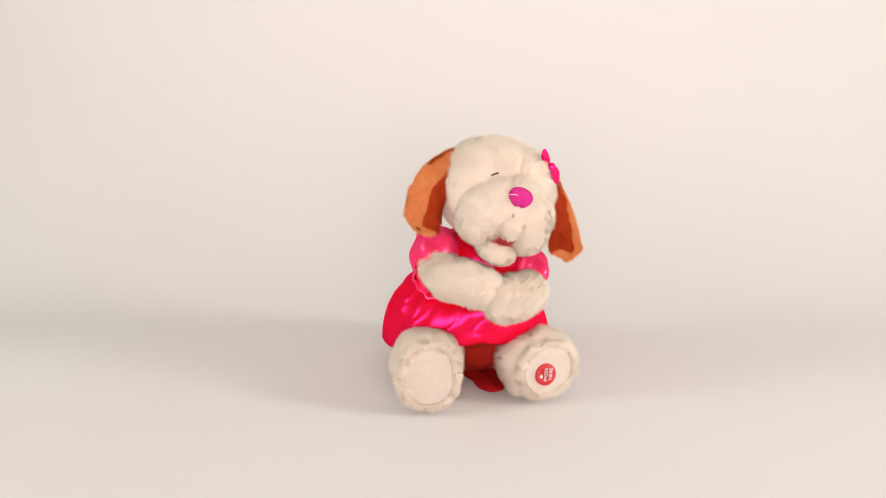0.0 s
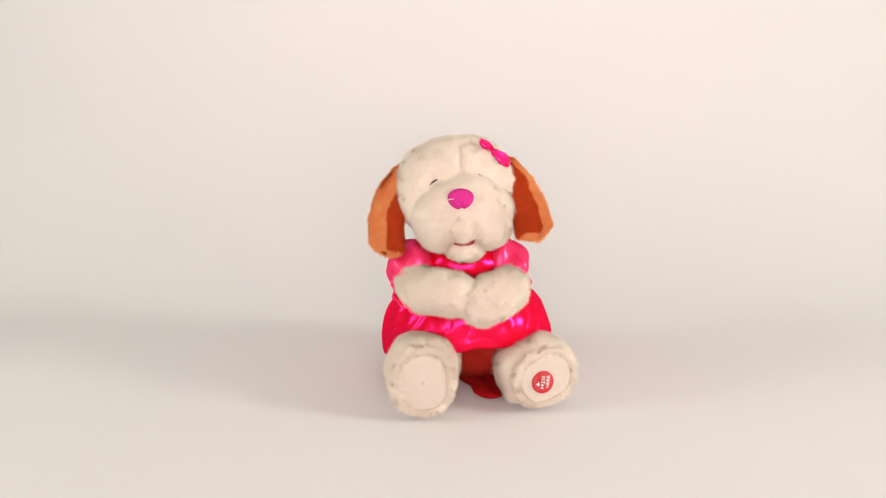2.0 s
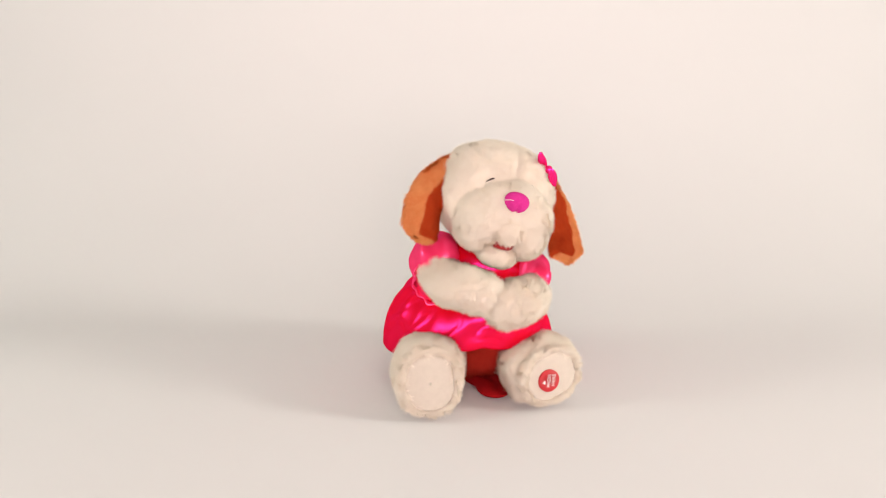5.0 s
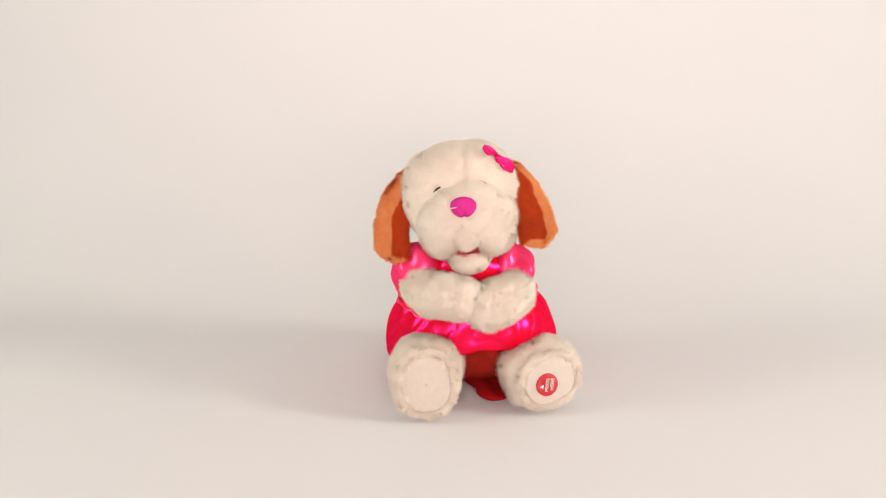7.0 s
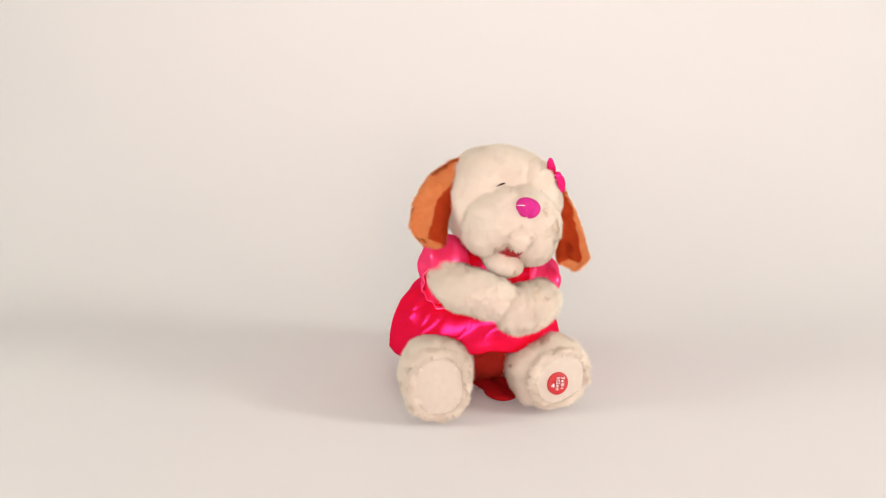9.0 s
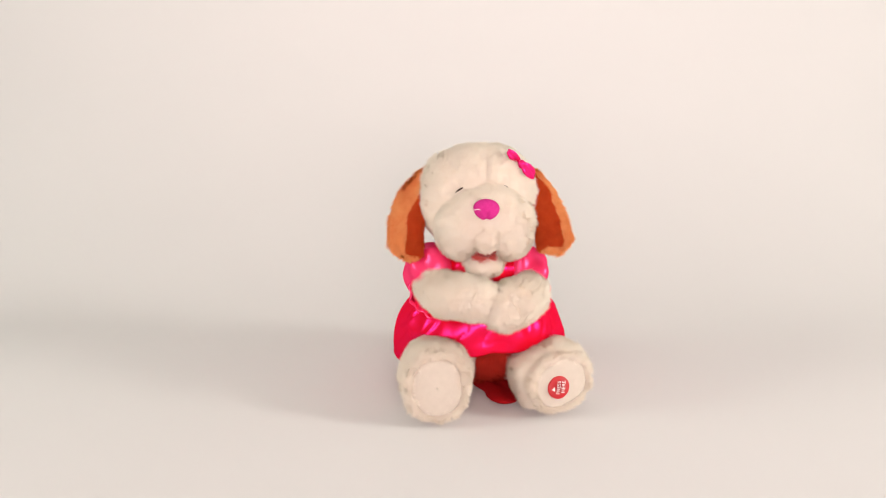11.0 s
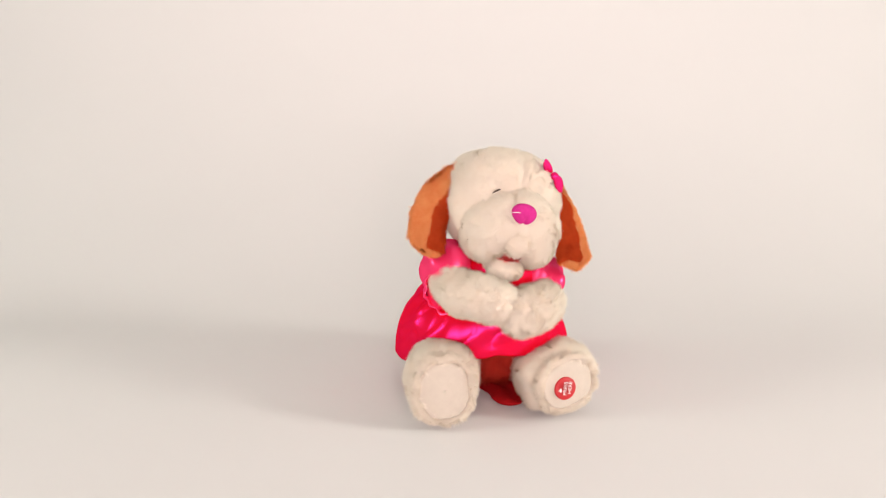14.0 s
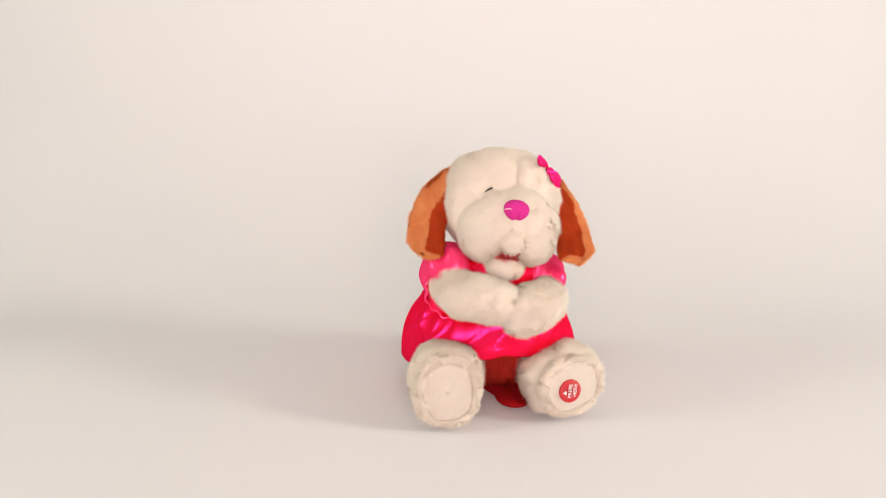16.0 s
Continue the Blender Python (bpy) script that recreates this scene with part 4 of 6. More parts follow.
        (8.1, pose(-0.0054, 0.0196, 0.0573, 0.2, 9.0, 2.8)),
        (8.2, pose(-0.0054, 0.0197, 0.0573, 0.2, 7.5, 2.8)),
        (8.3, pose(-0.0055, 0.0198, 0.0574, 0.3, 4.5, 2.6)),
        (8.4, pose(-0.0057, 0.0199, 0.0575, 0.2, 1.1, 2.4)),
        (8.5, pose(-0.0058, 0.0199, 0.0576, 0.2, -0.5, 2.5)),
        (8.6, pose(-0.0057, 0.0199, 0.0577, 0.2, -0.4, 2.4)),
        (8.7, pose(-0.0053, 0.0197, 0.0577, 0.3, 1.9, 2.6)),
        (8.8, pose(-0.0049, 0.0196, 0.0577, 0.3, 4.6, 2.9)),
        (8.9, pose(-0.0046, 0.0194, 0.0577, 0.3, 7.9, 3.4)),
        (9.0, pose(-0.0045, 0.0192, 0.0577, 0.2, 11.8, 4.1)),
        (9.1, pose(-0.0046, 0.0192, 0.0577, 0.2, 13.0, 4.4)),
        (9.2, pose(-0.0046, 0.0193, 0.0577, 0.1, 11.6, 4.2)),
        (9.3, pose(-0.0046, 0.0194, 0.0577, 0.1, 9.4, 3.8)),
        (9.4, pose(-0.0047, 0.0194, 0.0578, 0.1, 7.2, 3.5)),
        (9.5, pose(-0.0049, 0.0196, 0.0580, 0.0, 4.0, 3.0)),
        (9.6, pose(-0.0052, 0.0197, 0.0581, -0.1, 0.9, 2.7)),
        (9.7, pose(-0.0054, 0.0198, 0.0582, -0.2, -0.3, 2.7)),
        (9.8, pose(-0.0054, 0.0198, 0.0582, -0.2, 0.1, 2.8)),
        (9.9, pose(-0.0052, 0.0197, 0.0580, -0.2, 2.1, 3.1)),
        (10.0, pose(-0.0050, 0.0196, 0.0579, -0.3, 5.0, 3.5)),
        (10.1, pose(-0.0050, 0.0195, 0.0577, -0.3, 8.6, 4.2)),
        (10.2, pose(-0.0050, 0.0195, 0.0576, -0.4, 10.9, 4.7)),
        (10.3, pose(-0.0051, 0.0194, 0.0576, -0.5, 11.9, 4.9)),
        (10.4, pose(-0.0051, 0.0195, 0.0576, -0.5, 10.1, 4.7)),
        (10.5, pose(-0.0051, 0.0196, 0.0576, -0.6, 8.4, 4.4)),
        (10.6, pose(-0.0053, 0.0197, 0.0578, -0.6, 5.0, 3.9)),
        (10.7, pose(-0.0056, 0.0198, 0.0580, -0.7, 1.6, 3.6)),
        (10.8, pose(-0.0058, 0.0199, 0.0581, -0.8, -0.6, 3.4)),
        (10.9, pose(-0.0060, 0.0200, 0.0582, -0.9, -1.6, 3.4)),
        (11.0, pose(-0.0057, 0.0199, 0.0580, -0.9, 1.3, 3.7)),
        (11.1, pose(-0.0055, 0.0198, 0.0578, -0.9, 4.2, 4.2)),
        (11.2, pose(-0.0054, 0.0197, 0.0576, -1.0, 7.4, 4.7)),
        (11.3, pose(-0.0054, 0.0196, 0.0575, -1.1, 10.5, 5.3)),
        (11.4, pose(-0.0055, 0.0196, 0.0574, -1.1, 12.4, 5.8)),
        (11.5, pose(-0.0055, 0.0196, 0.0575, -1.2, 11.3, 5.6)),
        (11.6, pose(-0.0054, 0.0196, 0.0575, -1.1, 10.6, 5.3)),
        (11.7, pose(-0.0053, 0.0194, 0.0575, -1.0, 12.0, 5.3)),
        (11.8, pose(-0.0052, 0.0193, 0.0576, -0.9, 12.3, 5.1)),
        (11.9, pose(-0.0051, 0.0193, 0.0577, -0.7, 10.0, 4.5)),
        (12.0, pose(-0.0050, 0.0193, 0.0578, -0.6, 7.5, 3.8)),
        (12.1, pose(-0.0051, 0.0194, 0.0578, -0.7, 5.8, 3.6)),
        (12.2, pose(-0.0054, 0.0196, 0.0580, -0.9, 2.5, 3.3)),
        (12.3, pose(-0.0058, 0.0198, 0.0581, -1.0, -0.5, 3.0)),
        (12.4, pose(-0.0059, 0.0199, 0.0581, -1.1, -1.0, 3.0)),
        (12.5, pose(-0.0059, 0.0199, 0.0580, -1.2, -0.6, 3.1)),
        (12.6, pose(-0.0056, 0.0198, 0.0580, -1.1, 2.2, 3.4)),
        (12.7, pose(-0.0053, 0.0197, 0.0579, -1.0, 4.8, 3.7)),
        (12.8, pose(-0.0051, 0.0195, 0.0579, -0.9, 9.2, 4.4)),
        (12.9, pose(-0.0052, 0.0193, 0.0579, -0.9, 12.3, 5.1)),
        (13.0, pose(-0.0052, 0.0193, 0.0581, -0.9, 12.3, 5.1)),
        (13.1, pose(-0.0052, 0.0194, 0.0580, -1.0, 10.0, 4.8)),
        (13.2, pose(-0.0052, 0.0195, 0.0580, -1.1, 7.2, 4.5)),
        (13.3, pose(-0.0053, 0.0196, 0.0579, -1.3, 5.4, 4.5)),
        (13.4, pose(-0.0055, 0.0197, 0.0580, -1.5, 2.3, 4.3)),
        (13.5, pose(-0.0059, 0.0199, 0.0581, -1.8, -1.1, 4.2)),
        (13.6, pose(-0.0059, 0.0199, 0.0582, -1.5, -1.8, 3.9)),
        (13.7, pose(-0.0057, 0.0199, 0.0582, -1.1, -1.3, 3.6)),
        (13.8, pose(-0.0053, 0.0197, 0.0580, -0.6, 1.0, 3.5)),
        (13.9, pose(-0.0049, 0.0196, 0.0578, -0.2, 4.2, 3.7)),
        (14.0, pose(-0.0046, 0.0194, 0.0576, 0.1, 8.9, 4.1)),
        (14.1, pose(-0.0048, 0.0194, 0.0574, -0.1, 12.2, 5.1)),
        (14.2, pose(-0.0049, 0.0194, 0.0574, -0.2, 12.3, 5.5)),
        (14.3, pose(-0.0050, 0.0195, 0.0573, -0.4, 10.7, 5.5)),
        (14.4, pose(-0.0051, 0.0197, 0.0573, -0.5, 7.6, 5.2)),
        (14.5, pose(-0.0053, 0.0198, 0.0573, -0.7, 5.5, 5.2)),
        (14.6, pose(-0.0054, 0.0199, 0.0574, -0.6, 2.7, 4.7)),
        (14.7, pose(-0.0056, 0.0200, 0.0575, -0.5, -0.3, 4.3)),
        (14.8, pose(-0.0057, 0.0201, 0.0576, -0.4, -1.8, 4.0)),
        (14.9, pose(-0.0056, 0.0201, 0.0575, -0.2, -1.7, 3.9)),
        (15.0, pose(-0.0052, 0.0200, 0.0572, 0.1, 0.7, 4.0)),
        (15.1, pose(-0.0050, 0.0199, 0.0571, 0.3, 4.0, 4.4)),
        (15.2, pose(-0.0050, 0.0198, 0.0569, 0.4, 9.4, 5.4)),
        (15.3, pose(-0.0053, 0.0197, 0.0569, 0.5, 12.8, 6.1)),
        (15.4, pose(-0.0055, 0.0197, 0.0569, 0.6, 12.6, 6.1)),
        (15.5, pose(-0.0056, 0.0198, 0.0570, 0.7, 11.6, 5.9)),
        (15.6, pose(-0.0056, 0.0198, 0.0570, 0.4, 11.7, 5.9)),
        (15.7, pose(-0.0056, 0.0197, 0.0571, 0.0, 11.6, 5.9)),
        (15.8, pose(-0.0055, 0.0198, 0.0572, -0.3, 9.3, 5.5)),
        (15.9, pose(-0.0055, 0.0199, 0.0573, -0.6, 6.8, 5.0)),
        (16.0, pose(-0.0055, 0.0199, 0.0573, -0.9, 5.5, 4.9)),
    ])
    walk(skirt, [
        (0.0, pose(-0.0050, 0.0200, 0.0600, -0.5, 5.5, 1.0)),
        (0.1, pose(-0.0050, 0.0200, 0.0600, -0.5, 5.6, 1.1)),
        (0.2, pose(-0.0050, 0.0200, 0.0600, -0.4, 4.1, 0.8)),
        (0.3, pose(-0.0050, 0.0200, 0.0600, -0.4, 2.7, 0.6)),
        (0.4, pose(-0.0050, 0.0200, 0.0600, -0.4, 2.0, 0.5)),
        (0.5, pose(-0.0050, 0.0200, 0.0600, -0.4, 0.6, 0.3)),
        (0.6, pose(-0.0050, 0.0200, 0.0600, -0.3, -0.6, 0.1)),
        (0.7, pose(-0.0050, 0.0200, 0.0600, -0.2, -0.7, 0.0)),
        (0.8, pose(-0.0050, 0.0200, 0.0600, -0.2, -0.3, -0.0)),
        (0.9, pose(-0.0050, 0.0200, 0.0600, -0.1, 1.2, 0.1)),
        (1.0, pose(-0.0050, 0.0200, 0.0600, -0.0, 2.4, 0.2)),
        (1.1, pose(-0.0050, 0.0200, 0.0600, -0.1, 4.5, 0.5)),
        (1.2, pose(-0.0050, 0.0200, 0.0600, -0.2, 5.7, 0.8)),
        (1.3, pose(-0.0050, 0.0200, 0.0600, -0.1, 5.5, 0.8)),
        (1.4, pose(-0.0050, 0.0200, 0.0600, -0.0, 4.4, 0.5)),
        (1.5, pose(-0.0050, 0.0200, 0.0600, 0.0, 3.5, 0.4)),
        (1.6, pose(-0.0050, 0.0200, 0.0600, 0.0, 2.7, 0.3)),
        (1.7, pose(-0.0050, 0.0200, 0.0600, 0.0, 1.4, 0.2)),
        (1.8, pose(-0.0050, 0.0200, 0.0600, 0.0, 0.1, 0.0)),
        (1.9, pose(-0.0050, 0.0200, 0.0600, -0.0, -0.6, 0.0)),
        (2.0, pose(-0.0050, 0.0200, 0.0600, -0.1, -0.5, 0.0)),
        (2.1, pose(-0.0050, 0.0200, 0.0600, -0.1, 0.6, 0.2)),
        (2.2, pose(-0.0050, 0.0200, 0.0600, -0.2, 1.7, 0.4)),
        (2.3, pose(-0.0050, 0.0200, 0.0600, -0.3, 3.4, 0.7)),
        (2.4, pose(-0.0050, 0.0200, 0.0600, -0.4, 5.0, 1.0)),
        (2.5, pose(-0.0050, 0.0200, 0.0600, -0.5, 5.5, 1.2)),
        (2.6, pose(-0.0050, 0.0200, 0.0600, -0.4, 4.4, 0.9)),
        (2.7, pose(-0.0050, 0.0200, 0.0600, -0.3, 2.9, 0.6)),
        (2.8, pose(-0.0050, 0.0200, 0.0600, -0.2, 2.5, 0.4)),
        (2.9, pose(-0.0050, 0.0200, 0.0600, -0.1, 1.2, 0.2)),
        (3.0, pose(-0.0050, 0.0200, 0.0600, 0.0, -0.0, 0.0)),
        (3.1, pose(-0.0050, 0.0200, 0.0600, 0.0, -0.5, 0.0)),
        (3.2, pose(-0.0050, 0.0200, 0.0600, 0.0, -0.3, 0.1)),
        (3.3, pose(-0.0050, 0.0200, 0.0600, 0.0, 0.9, 0.3)),
        (3.4, pose(-0.0050, 0.0200, 0.0600, 0.0, 2.0, 0.5)),
        (3.5, pose(-0.0050, 0.0200, 0.0600, 0.0, 1.9, 0.6)),
        (3.6, pose(-0.0050, 0.0200, 0.0600, -0.0, 1.9, 0.5)),
        (3.7, pose(-0.0050, 0.0200, 0.0600, -0.1, 2.3, 0.5)),
        (3.8, pose(-0.0050, 0.0200, 0.0600, -0.2, 4.4, 0.9)),
        (3.9, pose(-0.0050, 0.0200, 0.0600, -0.3, 5.9, 1.1)),
        (4.0, pose(-0.0050, 0.0200, 0.0600, -0.4, 5.7, 1.1)),
        (4.1, pose(-0.0050, 0.0200, 0.0600, -0.3, 4.4, 0.8)),
        (4.2, pose(-0.0050, 0.0200, 0.0600, -0.2, 3.1, 0.6)),
        (4.3, pose(-0.0050, 0.0200, 0.0600, -0.2, 1.7, 0.5)),
        (4.4, pose(-0.0050, 0.0200, 0.0600, -0.2, 0.7, 0.4)),
        (4.5, pose(-0.0050, 0.0200, 0.0600, -0.2, 0.1, 0.3)),
        (4.6, pose(-0.0050, 0.0200, 0.0600, -0.2, 0.2, 0.4)),
        (4.7, pose(-0.0050, 0.0200, 0.0600, -0.2, 1.0, 0.5)),
        (4.8, pose(-0.0050, 0.0200, 0.0600, -0.2, 2.1, 0.7)),
        (4.9, pose(-0.0050, 0.0200, 0.0600, -0.3, 3.6, 0.9)),
        (5.0, pose(-0.0050, 0.0200, 0.0600, -0.3, 5.1, 1.2)),
        (5.1, pose(-0.0050, 0.0200, 0.0600, -0.4, 5.6, 1.3)),
        (5.2, pose(-0.0050, 0.0200, 0.0600, -0.4, 5.4, 1.3)),
        (5.3, pose(-0.0050, 0.0200, 0.0600, -0.3, 4.5, 1.2)),
        (5.4, pose(-0.0050, 0.0200, 0.0600, -0.3, 3.3, 1.0)),
        (5.5, pose(-0.0050, 0.0200, 0.0600, -0.3, 1.9, 0.8)),
        (5.6, pose(-0.0050, 0.0200, 0.0600, -0.3, 0.5, 0.7)),
        (5.7, pose(-0.0050, 0.0200, 0.0600, -0.3, 0.2, 0.7)),
        (5.8, pose(-0.0050, 0.0200, 0.0600, -0.3, 0.7, 0.8)),
        (5.9, pose(-0.0050, 0.0200, 0.0600, -0.3, 1.9, 0.9)),
        (6.0, pose(-0.0050, 0.0200, 0.0600, -0.3, 3.2, 1.2)),
        (6.1, pose(-0.0050, 0.0200, 0.0600, -0.3, 4.6, 1.4)),
        (6.2, pose(-0.0050, 0.0200, 0.0600, -0.4, 5.6, 1.6)),
        (6.3, pose(-0.0050, 0.0200, 0.0600, -0.4, 6.2, 1.8)),
        (6.4, pose(-0.0050, 0.0200, 0.0600, -0.4, 6.2, 1.8)),
        (6.5, pose(-0.0050, 0.0200, 0.0600, -0.4, 5.0, 1.6)),
        (6.6, pose(-0.0050, 0.0200, 0.0600, -0.3, 3.8, 1.4)),
        (6.7, pose(-0.0050, 0.0200, 0.0600, -0.2, 3.0, 1.3)),
        (6.8, pose(-0.0050, 0.0200, 0.0600, -0.1, 1.8, 1.2)),
        (6.9, pose(-0.0050, 0.0200, 0.0600, -0.0, 0.3, 1.0)),
        (7.0, pose(-0.0050, 0.0200, 0.0600, 0.0, -0.1, 1.0)),
        (7.1, pose(-0.0050, 0.0200, 0.0600, -0.0, 0.4, 1.0)),
        (7.2, pose(-0.0050, 0.0200, 0.0600, -0.1, 1.7, 1.0)),
        (7.3, pose(-0.0050, 0.0200, 0.0600, -0.2, 2.9, 1.1)),
        (7.4, pose(-0.0050, 0.0200, 0.0600, -0.3, 4.9, 1.4)),
        (7.5, pose(-0.0050, 0.0200, 0.0600, -0.4, 5.9, 1.5)),
        (7.6, pose(-0.0050, 0.0200, 0.0600, -0.3, 5.3, 1.4)),
        (7.7, pose(-0.0050, 0.0200, 0.0600, -0.2, 4.9, 1.3)),
        (7.8, pose(-0.0050, 0.0200, 0.0600, -0.2, 6.0, 1.5)),
        (7.9, pose(-0.0050, 0.0200, 0.0600, -0.2, 6.4, 1.6)),
        (8.0, pose(-0.0050, 0.0200, 0.0600, -0.0, 5.6, 1.4)),
        (8.1, pose(-0.0050, 0.0200, 0.0600, 0.0, 4.0, 1.2)),
        (8.2, pose(-0.0050, 0.0200, 0.0600, 0.1, 3.4, 1.2)),
        (8.3, pose(-0.0050, 0.0200, 0.0600, 0.1, 2.0, 1.2)),
        (8.4, pose(-0.0050, 0.0200, 0.0600, 0.1, 0.5, 1.1)),
        (8.5, pose(-0.0050, 0.0200, 0.0600, 0.1, -0.2, 1.1)),
        (8.6, pose(-0.0050, 0.0200, 0.0600, 0.1, -0.2, 1.1)),
        (8.7, pose(-0.0050, 0.0200, 0.0600, 0.1, 0.8, 1.2)),
        (8.8, pose(-0.0050, 0.0200, 0.0600, 0.1, 2.1, 1.3)),
        (8.9, pose(-0.0050, 0.0200, 0.0600, 0.1, 3.5, 1.5)),
        (9.0, pose(-0.0050, 0.0200, 0.0600, 0.0, 5.3, 1.8)),
        (9.1, pose(-0.0050, 0.0200, 0.0600, -0.1, 5.8, 2.0)),
        (9.2, pose(-0.0050, 0.0200, 0.0600, -0.0, 5.2, 1.9)),
        (9.3, pose(-0.0050, 0.0200, 0.0600, -0.0, 4.2, 1.7)),
        (9.4, pose(-0.0050, 0.0200, 0.0600, -0.0, 3.2, 1.6)),
        (9.5, pose(-0.0050, 0.0200, 0.0600, -0.0, 1.8, 1.4)),
        (9.6, pose(-0.0050, 0.0200, 0.0600, -0.0, 0.4, 1.2)),
        (9.7, pose(-0.0050, 0.0200, 0.0600, -0.1, -0.1, 1.2)),
        (9.8, pose(-0.0050, 0.0200, 0.0600, -0.1, 0.0, 1.3)),
        (9.9, pose(-0.0050, 0.0200, 0.0600, -0.1, 1.0, 1.4)),
        (10.0, pose(-0.0050, 0.0200, 0.0600, -0.2, 2.2, 1.6)),
        (10.1, pose(-0.0050, 0.0200, 0.0600, -0.2, 3.9, 1.9)),
        (10.2, pose(-0.0050, 0.0200, 0.0600, -0.3, 4.9, 2.1)),
        (10.3, pose(-0.0050, 0.0200, 0.0600, -0.4, 5.3, 2.2)),
        (10.4, pose(-0.0050, 0.0200, 0.0600, -0.3, 4.5, 2.1)),
        (10.5, pose(-0.0050, 0.0200, 0.0600, -0.3, 3.8, 2.0)),
        (10.6, pose(-0.0050, 0.0200, 0.0600, -0.3, 2.2, 1.8)),
        (10.7, pose(-0.0050, 0.0200, 0.0600, -0.3, 0.7, 1.6)),
        (10.8, pose(-0.0050, 0.0200, 0.0600, -0.4, -0.3, 1.5)),
        (10.9, pose(-0.0050, 0.0200, 0.0600, -0.4, -0.7, 1.5)),
        (11.0, pose(-0.0050, 0.0200, 0.0600, -0.4, 0.6, 1.7)),
        (11.1, pose(-0.0050, 0.0200, 0.0600, -0.5, 1.9, 1.9)),
        (11.2, pose(-0.0050, 0.0200, 0.0600, -0.5, 3.3, 2.1)),
        (11.3, pose(-0.0050, 0.0200, 0.0600, -0.6, 4.7, 2.4)),
        (11.4, pose(-0.0050, 0.0200, 0.0600, -0.7, 5.6, 2.6)),
        (11.5, pose(-0.0050, 0.0200, 0.0600, -0.7, 5.1, 2.5)),
        (11.6, pose(-0.0050, 0.0200, 0.0600, -0.6, 4.8, 2.4)),
        (11.7, pose(-0.0050, 0.0200, 0.0600, -0.6, 5.4, 2.4)),
        (11.8, pose(-0.0050, 0.0200, 0.0600, -0.5, 5.5, 2.3)),
        (11.9, pose(-0.0050, 0.0200, 0.0600, -0.4, 4.5, 2.0)),
        (12.0, pose(-0.0050, 0.0200, 0.0600, -0.3, 3.4, 1.7)),
        (12.1, pose(-0.0050, 0.0200, 0.0600, -0.4, 2.6, 1.6)),
        (12.2, pose(-0.0050, 0.0200, 0.0600, -0.4, 1.1, 1.5)),
        (12.3, pose(-0.0050, 0.0200, 0.0600, -0.5, -0.2, 1.4)),
        (12.4, pose(-0.0050, 0.0200, 0.0600, -0.5, -0.5, 1.4)),
        (12.5, pose(-0.0050, 0.0200, 0.0600, -0.5, -0.3, 1.4)),
        (12.6, pose(-0.0050, 0.0200, 0.0600, -0.5, 1.0, 1.5)),
        (12.7, pose(-0.0050, 0.0200, 0.0600, -0.5, 2.1, 1.7)),
        (12.8, pose(-0.0050, 0.0200, 0.0600, -0.5, 4.1, 2.0)),
        (12.9, pose(-0.0050, 0.0200, 0.0600, -0.6, 5.5, 2.3)),
        (13.0, pose(-0.0050, 0.0200, 0.0600, -0.5, 5.5, 2.3)),
        (13.1, pose(-0.0050, 0.0200, 0.0600, -0.6, 4.5, 2.2)),
        (13.2, pose(-0.0050, 0.0200, 0.0600, -0.6, 3.2, 2.1)),
        (13.3, pose(-0.0050, 0.0200, 0.0600, -0.6, 2.4, 2.0)),
        (13.4, pose(-0.0050, 0.0200, 0.0600, -0.7, 1.0, 1.9)),
        (13.5, pose(-0.0050, 0.0200, 0.0600, -0.8, -0.5, 1.9)),
        (13.6, pose(-0.0050, 0.0200, 0.0600, -0.6, -0.8, 1.7)),
        (13.7, pose(-0.0050, 0.0200, 0.0600, -0.5, -0.6, 1.6)),
        (13.8, pose(-0.0050, 0.0200, 0.0600, -0.3, 0.5, 1.6)),
        (13.9, pose(-0.0050, 0.0200, 0.0600, -0.1, 1.9, 1.6)),
        (14.0, pose(-0.0050, 0.0200, 0.0600, -0.0, 4.0, 1.9)),
        (14.1, pose(-0.0050, 0.0200, 0.0600, -0.2, 5.5, 2.3)),
        (14.2, pose(-0.0050, 0.0200, 0.0600, -0.2, 5.5, 2.5)),
        (14.3, pose(-0.0050, 0.0200, 0.0600, -0.3, 4.8, 2.5)),
        (14.4, pose(-0.0050, 0.0200, 0.0600, -0.3, 3.4, 2.3)),
        (14.5, pose(-0.0050, 0.0200, 0.0600, -0.4, 2.5, 2.3)),
        (14.6, pose(-0.0050, 0.0200, 0.0600, -0.3, 1.2, 2.1)),
        (14.7, pose(-0.0050, 0.0200, 0.0600, -0.2, -0.1, 1.9)),
        (14.8, pose(-0.0050, 0.0200, 0.0600, -0.1, -0.8, 1.8)),
        (14.9, pose(-0.0050, 0.0200, 0.0600, -0.1, -0.8, 1.8)),
        (15.0, pose(-0.0050, 0.0200, 0.0600, 0.0, 0.3, 1.8)),
        (15.1, pose(-0.0050, 0.0200, 0.0600, 0.1, 1.8, 2.0)),
        (15.2, pose(-0.0050, 0.0200, 0.0600, 0.1, 4.2, 2.4)),
        (15.3, pose(-0.0050, 0.0200, 0.0600, 0.0, 5.8, 2.7)),
        (15.4, pose(-0.0050, 0.0200, 0.0600, 0.1, 5.7, 2.7)),
        (15.5, pose(-0.0050, 0.0200, 0.0600, 0.2, 5.2, 2.6)),
        (15.6, pose(-0.0050, 0.0200, 0.0600, 0.0, 5.3, 2.6)),
        (15.7, pose(-0.0050, 0.0200, 0.0600, -0.1, 5.2, 2.7)),
        (15.8, pose(-0.0050, 0.0200, 0.0600, -0.2, 4.2, 2.5)),
